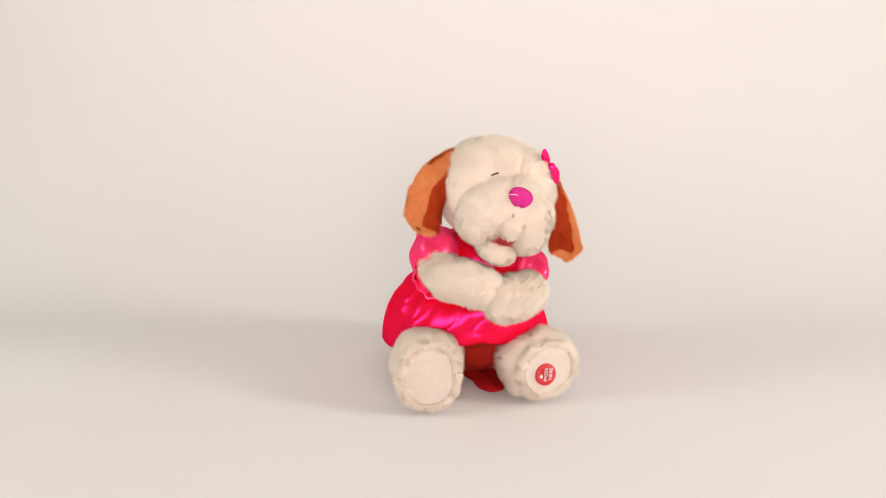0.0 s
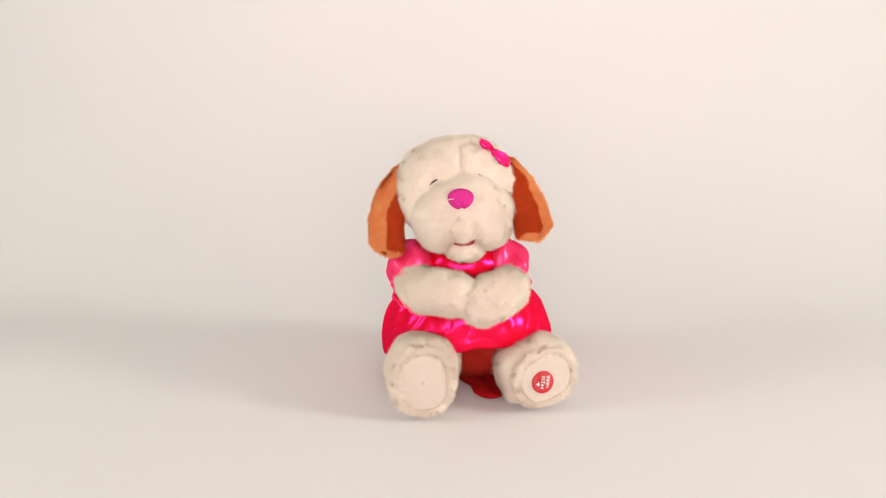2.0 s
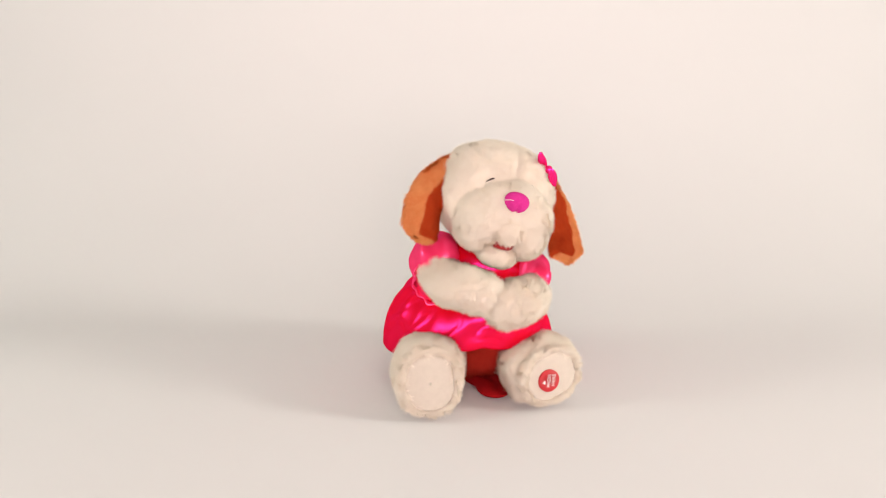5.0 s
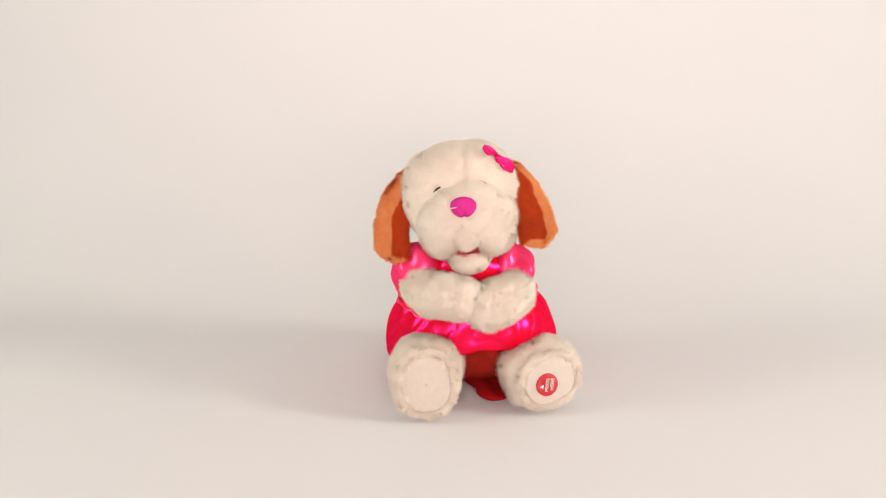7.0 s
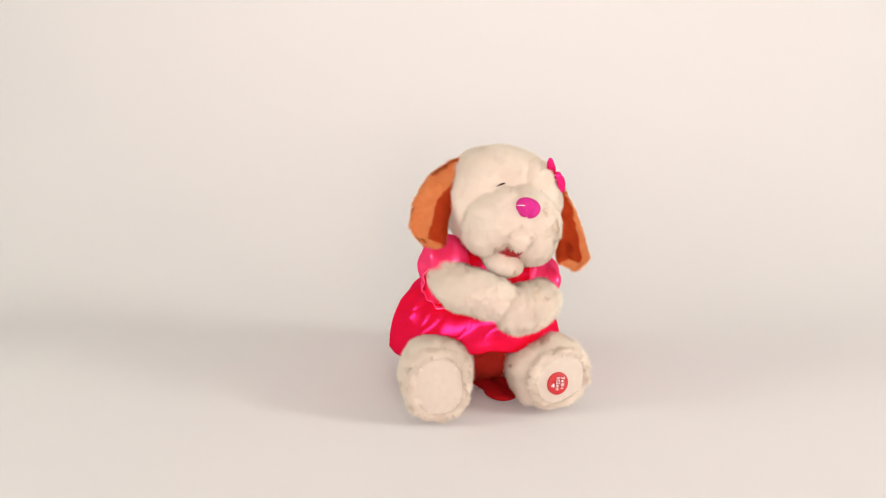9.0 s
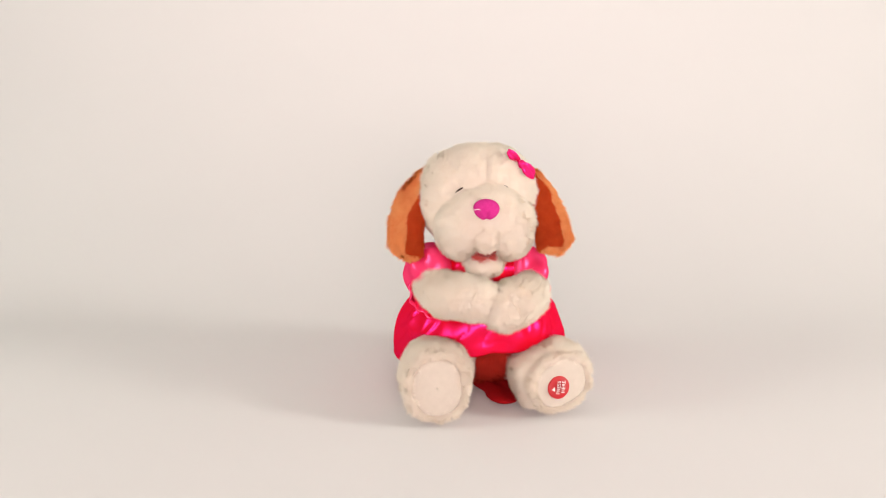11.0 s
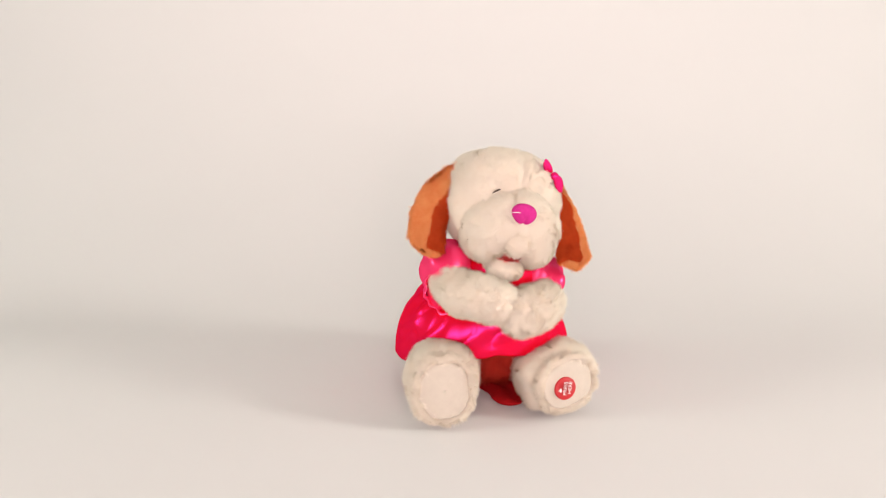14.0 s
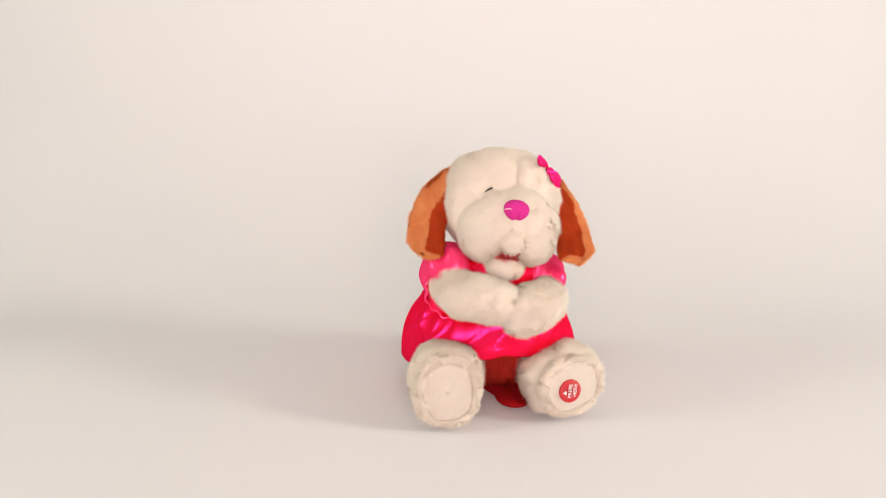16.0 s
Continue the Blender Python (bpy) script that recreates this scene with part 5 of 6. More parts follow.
        (15.9, pose(-0.0050, 0.0200, 0.0600, -0.3, 3.0, 2.3)),
        (16.0, pose(-0.0050, 0.0200, 0.0600, -0.5, 2.5, 2.2)),
    ])
    walk(head, [
        (0.0, pose(-0.0040, 0.0047, 0.1704, -4.4, 19.4, 8.7)),
        (0.1, pose(-0.0031, 0.0037, 0.1704, -4.9, 19.8, 8.6)),
        (0.2, pose(-0.0074, 0.0112, 0.1698, -3.8, 15.1, 7.1)),
        (0.3, pose(-0.0106, 0.0163, 0.1700, -2.9, 10.4, 5.1)),
        (0.4, pose(-0.0119, 0.0182, 0.1703, -2.6, 7.7, 3.6)),
        (0.5, pose(-0.0136, 0.0200, 0.1715, -1.9, 3.0, 0.8)),
        (0.6, pose(-0.0156, 0.0200, 0.1738, -0.2, -1.7, -2.1)),
        (0.7, pose(-0.0165, 0.0199, 0.1745, 0.4, -2.2, -2.2)),
        (0.8, pose(-0.0171, 0.0201, 0.1742, 0.6, -0.6, -0.8)),
        (0.9, pose(-0.0163, 0.0196, 0.1727, 0.0, 4.7, 3.2)),
        (1.0, pose(-0.0150, 0.0173, 0.1720, -0.4, 9.1, 6.1)),
        (1.1, pose(-0.0092, 0.0097, 0.1715, -2.0, 15.7, 8.8)),
        (1.2, pose(-0.0047, 0.0032, 0.1718, -3.0, 19.4, 9.6)),
        (1.3, pose(-0.0047, 0.0043, 0.1716, -2.7, 18.7, 9.2)),
        (1.4, pose(-0.0078, 0.0104, 0.1712, -1.5, 14.8, 7.7)),
        (1.5, pose(-0.0094, 0.0137, 0.1712, -0.6, 11.8, 6.1)),
        (1.6, pose(-0.0119, 0.0160, 0.1707, -0.8, 9.4, 5.2)),
        (1.7, pose(-0.0148, 0.0185, 0.1709, -0.7, 5.1, 3.1)),
        (1.8, pose(-0.0171, 0.0191, 0.1718, -0.5, 0.4, 0.3)),
        (1.9, pose(-0.0183, 0.0188, 0.1722, -0.8, -2.1, -1.1)),
        (2.0, pose(-0.0191, 0.0191, 0.1710, -1.8, -1.4, -0.3)),
        (2.1, pose(-0.0175, 0.0192, 0.1700, -2.3, 2.6, 2.3)),
        (2.2, pose(-0.0152, 0.0177, 0.1693, -2.9, 6.9, 4.7)),
        (2.3, pose(-0.0111, 0.0128, 0.1691, -3.9, 12.6, 7.4)),
        (2.4, pose(-0.0055, 0.0048, 0.1699, -5.1, 18.0, 9.0)),
        (2.5, pose(-0.0031, 0.0016, 0.1709, -5.3, 19.5, 9.2)),
        (2.6, pose(-0.0073, 0.0082, 0.1697, -4.1, 15.9, 8.3)),
        (2.7, pose(-0.0119, 0.0147, 0.1691, -2.6, 10.9, 6.4)),
        (2.8, pose(-0.0134, 0.0165, 0.1686, -2.2, 9.2, 5.6)),
        (2.9, pose(-0.0161, 0.0192, 0.1690, -1.1, 4.7, 3.1)),
        (3.0, pose(-0.0180, 0.0200, 0.1700, 0.0, -0.0, 0.0)),
        (3.1, pose(-0.0179, 0.0202, 0.1709, 0.2, -1.8, -1.3)),
        (3.2, pose(-0.0173, 0.0208, 0.1706, -0.1, -1.1, -0.8)),
        (3.3, pose(-0.0158, 0.0212, 0.1690, -1.2, 3.3, 2.2)),
        (3.4, pose(-0.0135, 0.0198, 0.1679, -2.3, 7.6, 4.7)),
        (3.5, pose(-0.0132, 0.0204, 0.1680, -2.5, 7.3, 4.5)),
        (3.6, pose(-0.0130, 0.0216, 0.1678, -2.2, 7.1, 4.2)),
        (3.7, pose(-0.0120, 0.0218, 0.1673, -2.4, 8.5, 4.8)),
        (3.8, pose(-0.0065, 0.0153, 0.1666, -4.1, 15.6, 7.7)),
        (3.9, pose(-0.0013, 0.0080, 0.1670, -5.4, 20.3, 8.8)),
        (4.0, pose(-0.0017, 0.0103, 0.1666, -5.1, 19.8, 8.5)),
        (4.1, pose(-0.0060, 0.0172, 0.1660, -3.8, 15.7, 7.4)),
        (4.2, pose(-0.0096, 0.0221, 0.1661, -2.7, 11.3, 5.7)),
        (4.3, pose(-0.0125, 0.0254, 0.1669, -1.5, 6.3, 3.1)),
        (4.4, pose(-0.0140, 0.0262, 0.1681, -0.7, 2.6, 0.7)),
        (4.5, pose(-0.0146, 0.0259, 0.1689, -0.3, 0.2, -0.9)),
        (4.6, pose(-0.0146, 0.0255, 0.1688, -0.4, 0.4, -0.7)),
        (4.7, pose(-0.0138, 0.0250, 0.1676, -1.1, 3.3, 1.2)),
        (4.8, pose(-0.0122, 0.0232, 0.1664, -2.0, 7.2, 3.5)),
        (4.9, pose(-0.0093, 0.0189, 0.1656, -3.3, 12.2, 6.0)),
        (5.0, pose(-0.0052, 0.0122, 0.1655, -4.7, 16.9, 7.7)),
        (5.1, pose(-0.0037, 0.0092, 0.1657, -5.2, 18.4, 8.1)),
        (5.2, pose(-0.0045, 0.0102, 0.1655, -5.0, 17.7, 7.9)),
        (5.3, pose(-0.0074, 0.0144, 0.1652, -4.2, 14.7, 7.0)),
        (5.4, pose(-0.0105, 0.0186, 0.1654, -3.2, 10.7, 5.3)),
        (5.5, pose(-0.0132, 0.0215, 0.1664, -2.0, 5.6, 2.6)),
        (5.6, pose(-0.0149, 0.0219, 0.1682, -0.9, 0.4, -0.8)),
        (5.7, pose(-0.0152, 0.0214, 0.1687, -0.7, -0.8, -1.6)),
        (5.8, pose(-0.0149, 0.0212, 0.1679, -1.1, 0.9, -0.5)),
        (5.9, pose(-0.0136, 0.0202, 0.1663, -2.2, 5.2, 2.3)),
        (6.0, pose(-0.0113, 0.0173, 0.1652, -3.3, 9.7, 4.8)),
        (6.1, pose(-0.0080, 0.0121, 0.1648, -4.5, 14.4, 6.8)),
        (6.2, pose(-0.0052, 0.0072, 0.1648, -5.5, 17.5, 7.8)),
        (6.3, pose(-0.0035, 0.0038, 0.1650, -6.1, 19.2, 8.2)),
        (6.4, pose(-0.0035, 0.0036, 0.1649, -6.2, 19.2, 8.2)),
        (6.5, pose(-0.0074, 0.0095, 0.1645, -5.0, 15.3, 7.1)),
        (6.6, pose(-0.0107, 0.0152, 0.1645, -3.6, 11.3, 5.8)),
        (6.7, pose(-0.0125, 0.0183, 0.1646, -2.7, 8.8, 4.8)),
        (6.8, pose(-0.0147, 0.0213, 0.1655, -1.4, 4.5, 2.7)),
        (6.9, pose(-0.0163, 0.0225, 0.1673, 0.0, -0.9, -0.7)),
        (7.0, pose(-0.0167, 0.0231, 0.1678, 0.7, -2.4, -1.6)),
        (7.1, pose(-0.0162, 0.0230, 0.1669, -0.2, -1.0, -0.7)),
        (7.2, pose(-0.0148, 0.0225, 0.1648, -1.7, 3.6, 2.3)),
        (7.3, pose(-0.0128, 0.0205, 0.1634, -3.2, 7.6, 4.4)),
        (7.4, pose(-0.0081, 0.0139, 0.1624, -5.4, 14.2, 7.3)),
        (7.5, pose(-0.0051, 0.0092, 0.1622, -6.8, 17.1, 7.9)),
        (7.6, pose(-0.0071, 0.0124, 0.1618, -6.1, 15.2, 7.3)),
        (7.7, pose(-0.0082, 0.0142, 0.1615, -5.6, 14.0, 6.8)),
        (7.8, pose(-0.0050, 0.0092, 0.1613, -6.6, 17.7, 7.9)),
        (7.9, pose(-0.0037, 0.0070, 0.1612, -6.9, 19.0, 8.2)),
        (8.0, pose(-0.0064, 0.0115, 0.1606, -6.0, 16.6, 7.5)),
        (8.1, pose(-0.0103, 0.0188, 0.1607, -4.1, 11.6, 5.8)),
        (8.2, pose(-0.0114, 0.0216, 0.1609, -3.1, 9.5, 4.9)),
        (8.3, pose(-0.0136, 0.0255, 0.1619, -1.6, 5.0, 2.6)),
        (8.4, pose(-0.0153, 0.0277, 0.1636, 0.1, -0.2, -0.7)),
        (8.5, pose(-0.0157, 0.0286, 0.1646, 1.2, -2.6, -2.3)),
        (8.6, pose(-0.0165, 0.0284, 0.1646, 0.9, -2.0, -1.6)),
        (8.7, pose(-0.0164, 0.0281, 0.1632, -0.1, 2.2, 1.5)),
        (8.8, pose(-0.0154, 0.0261, 0.1620, -1.3, 7.1, 4.6)),
        (8.9, pose(-0.0131, 0.0214, 0.1615, -2.7, 12.5, 7.6)),
        (9.0, pose(-0.0086, 0.0125, 0.1619, -4.5, 18.7, 10.0)),
        (9.1, pose(-0.0065, 0.0092, 0.1622, -5.0, 20.4, 10.3)),
        (9.2, pose(-0.0084, 0.0128, 0.1620, -4.4, 18.5, 9.8)),
        (9.3, pose(-0.0113, 0.0179, 0.1617, -3.4, 15.3, 8.7)),
        (9.4, pose(-0.0138, 0.0220, 0.1619, -2.5, 12.0, 7.3)),
        (9.5, pose(-0.0166, 0.0259, 0.1627, -1.4, 7.1, 4.8)),
        (9.6, pose(-0.0184, 0.0275, 0.1643, -0.3, 2.0, 1.6)),
        (9.7, pose(-0.0187, 0.0275, 0.1651, 0.2, 0.0, 0.2)),
        (9.8, pose(-0.0184, 0.0276, 0.1649, 0.0, 0.7, 0.6)),
        (9.9, pose(-0.0172, 0.0272, 0.1637, -0.7, 4.0, 2.7)),
        (10.0, pose(-0.0149, 0.0250, 0.1626, -1.6, 8.5, 5.3)),
        (10.1, pose(-0.0107, 0.0193, 0.1622, -3.0, 14.1, 7.7)),
        (10.2, pose(-0.0074, 0.0141, 0.1624, -4.0, 17.4, 8.8)),
        (10.3, pose(-0.0058, 0.0117, 0.1627, -4.4, 18.7, 9.0)),
        (10.4, pose(-0.0082, 0.0160, 0.1624, -3.6, 16.2, 8.3)),
        (10.5, pose(-0.0103, 0.0197, 0.1624, -2.8, 13.7, 7.3)),
        (10.6, pose(-0.0137, 0.0249, 0.1629, -1.5, 8.5, 4.9)),
        (10.7, pose(-0.0160, 0.0275, 0.1644, -0.3, 3.2, 1.7)),
        (10.8, pose(-0.0169, 0.0278, 0.1658, 0.6, -0.5, -0.8)),
        (10.9, pose(-0.0170, 0.0276, 0.1666, 1.0, -2.2, -2.2)),
        (11.0, pose(-0.0157, 0.0277, 0.1647, -0.1, 2.7, 1.2)),
        (11.1, pose(-0.0134, 0.0257, 0.1634, -1.2, 7.4, 4.0)),
        (11.2, pose(-0.0101, 0.0213, 0.1628, -2.4, 12.1, 6.2)),
        (11.3, pose(-0.0057, 0.0147, 0.1630, -3.7, 16.7, 7.8)),
        (11.4, pose(-0.0027, 0.0098, 0.1635, -4.6, 19.3, 8.3)),
        (11.5, pose(-0.0042, 0.0127, 0.1633, -4.0, 17.7, 7.9)),
        (11.6, pose(-0.0053, 0.0157, 0.1631, -3.6, 16.6, 7.7)),
        (11.7, pose(-0.0033, 0.0136, 0.1633, -4.1, 18.3, 8.2)),
        (11.8, pose(-0.0029, 0.0141, 0.1633, -4.1, 18.5, 8.3)),
        (11.9, pose(-0.0063, 0.0210, 0.1628, -2.9, 15.0, 7.3)),
        (12.0, pose(-0.0093, 0.0266, 0.1629, -1.8, 11.2, 5.8)),
        (12.1, pose(-0.0107, 0.0292, 0.1632, -1.3, 8.7, 4.3)),
        (12.2, pose(-0.0129, 0.0321, 0.1644, -0.2, 3.6, 1.1)),
        (12.3, pose(-0.0140, 0.0325, 0.1663, 0.8, -1.3, -2.6)),
        (12.4, pose(-0.0139, 0.0328, 0.1667, 0.9, -2.1, -3.4)),
        (12.5, pose(-0.0136, 0.0334, 0.1662, 0.6, -1.2, -3.1)),
        (12.6, pose(-0.0130, 0.0332, 0.1643, -0.6, 3.6, 0.6)),
        (12.7, pose(-0.0117, 0.0313, 0.1632, -1.5, 7.8, 3.5)),
        (12.8, pose(-0.0074, 0.0242, 0.1625, -3.3, 14.7, 7.0)),
        (12.9, pose(-0.0033, 0.0163, 0.1631, -4.7, 19.3, 8.7)),
        (13.0, pose(-0.0037, 0.0159, 0.1632, -4.7, 19.4, 9.1)),
        (13.1, pose(-0.0066, 0.0213, 0.1629, -3.5, 16.1, 8.0)),
        (13.2, pose(-0.0096, 0.0264, 0.1629, -2.3, 12.0, 6.3)),
        (13.3, pose(-0.0110, 0.0288, 0.1633, -1.4, 9.2, 5.0)),
        (13.4, pose(-0.0130, 0.0314, 0.1644, -0.2, 4.5, 2.2)),
        (13.5, pose(-0.0144, 0.0320, 0.1664, 1.3, -1.0, -1.6)),
        (13.6, pose(-0.0158, 0.0319, 0.1666, 1.7, -2.3, -2.1)),
        (13.7, pose(-0.0169, 0.0322, 0.1658, 1.7, -1.5, -1.0)),
        (13.8, pose(-0.0172, 0.0324, 0.1638, 1.0, 2.3, 2.2)),
        (13.9, pose(-0.0164, 0.0307, 0.1618, 0.1, 7.4, 6.0)),
        (14.0, pose(-0.0130, 0.0244, 0.1605, -1.3, 14.4, 9.9)),
        (14.1, pose(-0.0074, 0.0174, 0.1600, -3.3, 19.4, 11.2)),
        (14.2, pose(-0.0063, 0.0177, 0.1592, -4.1, 19.7, 10.9)),
        (14.3, pose(-0.0079, 0.0226, 0.1579, -4.1, 17.6, 10.0)),
        (14.4, pose(-0.0111, 0.0298, 0.1569, -3.5, 13.1, 8.0)),
        (14.5, pose(-0.0125, 0.0338, 0.1564, -3.4, 10.0, 6.3)),
        (14.6, pose(-0.0156, 0.0366, 0.1570, -2.5, 5.7, 4.2)),
        (14.7, pose(-0.0181, 0.0376, 0.1583, -1.6, 1.0, 1.5)),
        (14.8, pose(-0.0194, 0.0374, 0.1590, -1.2, -1.5, -0.1)),
        (14.9, pose(-0.0203, 0.0376, 0.1586, -1.3, -1.3, 0.3)),
        (15.0, pose(-0.0203, 0.0381, 0.1565, -2.2, 2.9, 3.4)),
        (15.1, pose(-0.0176, 0.0364, 0.1549, -3.1, 8.2, 6.5)),
        (15.2, pose(-0.0111, 0.0278, 0.1544, -4.8, 16.3, 9.9)),
        (15.3, pose(-0.0052, 0.0189, 0.1553, -6.3, 20.9, 11.0)),
        (15.4, pose(-0.0048, 0.0193, 0.1554, -6.1, 20.5, 10.8)),
        (15.5, pose(-0.0059, 0.0222, 0.1552, -5.4, 18.9, 10.4)),
        (15.6, pose(-0.0051, 0.0210, 0.1558, -5.8, 18.9, 9.8)),
        (15.7, pose(-0.0046, 0.0202, 0.1563, -6.1, 18.7, 9.2)),
        (15.8, pose(-0.0074, 0.0251, 0.1564, -5.3, 15.3, 7.8)),
        (15.9, pose(-0.0100, 0.0291, 0.1569, -4.5, 11.4, 5.9)),
        (16.0, pose(-0.0107, 0.0301, 0.1575, -4.3, 9.4, 4.6)),
    ])
    walk(jaw, [
        (0.0, pose(0.0020, -0.0550, 0.0180, 11.8, 0.0, 0.0)),
        (0.1, pose(0.0020, -0.0550, 0.0180, 2.4, 0.0, 0.0)),
        (0.2, pose(0.0020, -0.0550, 0.0180, 3.7, 0.0, 0.0)),
        (0.3, pose(0.0020, -0.0550, 0.0180, 17.2, 0.0, 0.0)),
        (0.4, pose(0.0020, -0.0550, 0.0180, 22.6, 0.0, 0.0)),
        (0.5, pose(0.0020, -0.0550, 0.0180, 11.8, 0.0, 0.0)),
        (0.6, pose(0.0020, -0.0550, 0.0180, 19.9, 0.0, 0.0)),
        (0.7, pose(0.0020, -0.0550, 0.0180, 25.3, 0.0, 0.0)),
        (0.8, pose(0.0020, -0.0550, 0.0180, 6.4, 0.0, 0.0)),
        (0.9, pose(0.0020, -0.0550, 0.0180, 19.9, 0.0, 0.0)),
        (1.0, pose(0.0020, -0.0550, 0.0180, 19.9, 0.0, 0.0)),
        (1.1, pose(0.0020, -0.0550, 0.0180, 28.0, 0.0, 0.0)),
        (1.2, pose(0.0020, -0.0550, 0.0180, 11.8, 0.0, 0.0)),
        (1.3, pose(0.0020, -0.0550, 0.0180, 17.2, 0.0, 0.0)),
        (1.4, pose(0.0020, -0.0550, 0.0180, 22.6, 0.0, 0.0)),
        (1.5, pose(0.0020, -0.0550, 0.0180, 19.9, 0.0, 0.0)),
        (1.6, pose(0.0020, -0.0550, 0.0180, 22.6, 0.0, 0.0)),
        (1.7, pose(0.0020, -0.0550, 0.0180, 22.6, 0.0, 0.0)),
        (1.8, pose(0.0020, -0.0550, 0.0180, 25.3, 0.0, 0.0)),
        (1.9, pose(0.0020, -0.0550, 0.0180, 11.8, 0.0, 0.0)),
        (2.0, pose(0.0020, -0.0550, 0.0180, 1.0, 0.0, 0.0)),
        (2.1, pose(0.0020, -0.0550, 0.0180, 17.2, 0.0, 0.0)),
        (2.2, pose(0.0020, -0.0550, 0.0180, 28.0, 0.0, 0.0)),
        (2.3, pose(0.0020, -0.0550, 0.0180, 28.0, 0.0, 0.0)),
        (2.4, pose(0.0020, -0.0550, 0.0180, 9.1, 0.0, 0.0)),
        (2.5, pose(0.0020, -0.0550, 0.0180, 2.4, 0.0, 0.0)),
        (2.6, pose(0.0020, -0.0550, 0.0180, 17.2, 0.0, 0.0)),
        (2.7, pose(0.0020, -0.0550, 0.0180, 28.0, 0.0, 0.0)),
        (2.8, pose(0.0020, -0.0550, 0.0180, 11.8, 0.0, 0.0)),
        (2.9, pose(0.0020, -0.0550, 0.0180, 19.9, 0.0, 0.0)),
        (3.0, pose(0.0020, -0.0550, 0.0180, 25.3, 0.0, 0.0)),
        (3.1, pose(0.0020, -0.0550, 0.0180, 11.8, 0.0, 0.0)),
        (3.2, pose(0.0020, -0.0550, 0.0180, 1.0, 0.0, 0.0)),
        (3.3, pose(0.0020, -0.0550, 0.0180, 1.0, 0.0, 0.0)),
        (3.4, pose(0.0020, -0.0550, 0.0180, 1.0, 0.0, 0.0)),
        (3.5, pose(0.0020, -0.0550, 0.0180, 1.0, 0.0, 0.0)),
        (3.6, pose(0.0020, -0.0550, 0.0180, 1.0, 0.0, 0.0)),
        (3.7, pose(0.0020, -0.0550, 0.0180, 3.7, 0.0, 0.0)),
        (3.8, pose(0.0020, -0.0550, 0.0180, 17.2, 0.0, 0.0)),
        (3.9, pose(0.0020, -0.0550, 0.0180, 28.0, 0.0, 0.0)),
        (4.0, pose(0.0020, -0.0550, 0.0180, 28.0, 0.0, 0.0)),
        (4.1, pose(0.0020, -0.0550, 0.0180, 9.1, 0.0, 0.0)),
        (4.2, pose(0.0020, -0.0550, 0.0180, 3.7, 0.0, 0.0)),
        (4.3, pose(0.0020, -0.0550, 0.0180, 14.5, 0.0, 0.0)),
        (4.4, pose(0.0020, -0.0550, 0.0180, 25.3, 0.0, 0.0)),
        (4.5, pose(0.0020, -0.0550, 0.0180, 17.2, 0.0, 0.0)),
        (4.6, pose(0.0020, -0.0550, 0.0180, 6.4, 0.0, 0.0)),
        (4.7, pose(0.0020, -0.0550, 0.0180, 19.9, 0.0, 0.0)),
        (4.8, pose(0.0020, -0.0550, 0.0180, 28.0, 0.0, 0.0)),
        (4.9, pose(0.0020, -0.0550, 0.0180, 14.5, 0.0, 0.0)),
        (5.0, pose(0.0020, -0.0550, 0.0180, 3.7, 0.0, 0.0)),
        (5.1, pose(0.0020, -0.0550, 0.0180, 17.2, 0.0, 0.0)),
        (5.2, pose(0.0020, -0.0550, 0.0180, 22.6, 0.0, 0.0)),
        (5.3, pose(0.0020, -0.0550, 0.0180, 11.8, 0.0, 0.0)),
        (5.4, pose(0.0020, -0.0550, 0.0180, 19.9, 0.0, 0.0)),
        (5.5, pose(0.0020, -0.0550, 0.0180, 25.3, 0.0, 0.0)),
        (5.6, pose(0.0020, -0.0550, 0.0180, 9.1, 0.0, 0.0)),
        (5.7, pose(0.0020, -0.0550, 0.0180, 3.7, 0.0, 0.0)),
        (5.8, pose(0.0020, -0.0550, 0.0180, 17.2, 0.0, 0.0)),
        (5.9, pose(0.0020, -0.0550, 0.0180, 28.0, 0.0, 0.0)),
        (6.0, pose(0.0020, -0.0550, 0.0180, 19.9, 0.0, 0.0)),
        (6.1, pose(0.0020, -0.0550, 0.0180, 9.1, 0.0, 0.0)),
        (6.2, pose(0.0020, -0.0550, 0.0180, 22.6, 0.0, 0.0)),
        (6.3, pose(0.0020, -0.0550, 0.0180, 28.0, 0.0, 0.0)),
        (6.4, pose(0.0020, -0.0550, 0.0180, 6.4, 0.0, 0.0)),
        (6.5, pose(0.0020, -0.0550, 0.0180, 6.4, 0.0, 0.0)),
        (6.6, pose(0.0020, -0.0550, 0.0180, 22.6, 0.0, 0.0)),
        (6.7, pose(0.0020, -0.0550, 0.0180, 28.0, 0.0, 0.0)),
        (6.8, pose(0.0020, -0.0550, 0.0180, 22.6, 0.0, 0.0)),
        (6.9, pose(0.0020, -0.0550, 0.0180, 11.8, 0.0, 0.0)),
        (7.0, pose(0.0020, -0.0550, 0.0180, 14.5, 0.0, 0.0)),
        (7.1, pose(0.0020, -0.0550, 0.0180, 25.3, 0.0, 0.0)),
        (7.2, pose(0.0020, -0.0550, 0.0180, 25.3, 0.0, 0.0)),
        (7.3, pose(0.0020, -0.0550, 0.0180, 17.2, 0.0, 0.0)),
        (7.4, pose(0.0020, -0.0550, 0.0180, 3.7, 0.0, 0.0)),
        (7.5, pose(0.0020, -0.0550, 0.0180, 2.4, 0.0, 0.0)),
        (7.6, pose(0.0020, -0.0550, 0.0180, 3.7, 0.0, 0.0)),
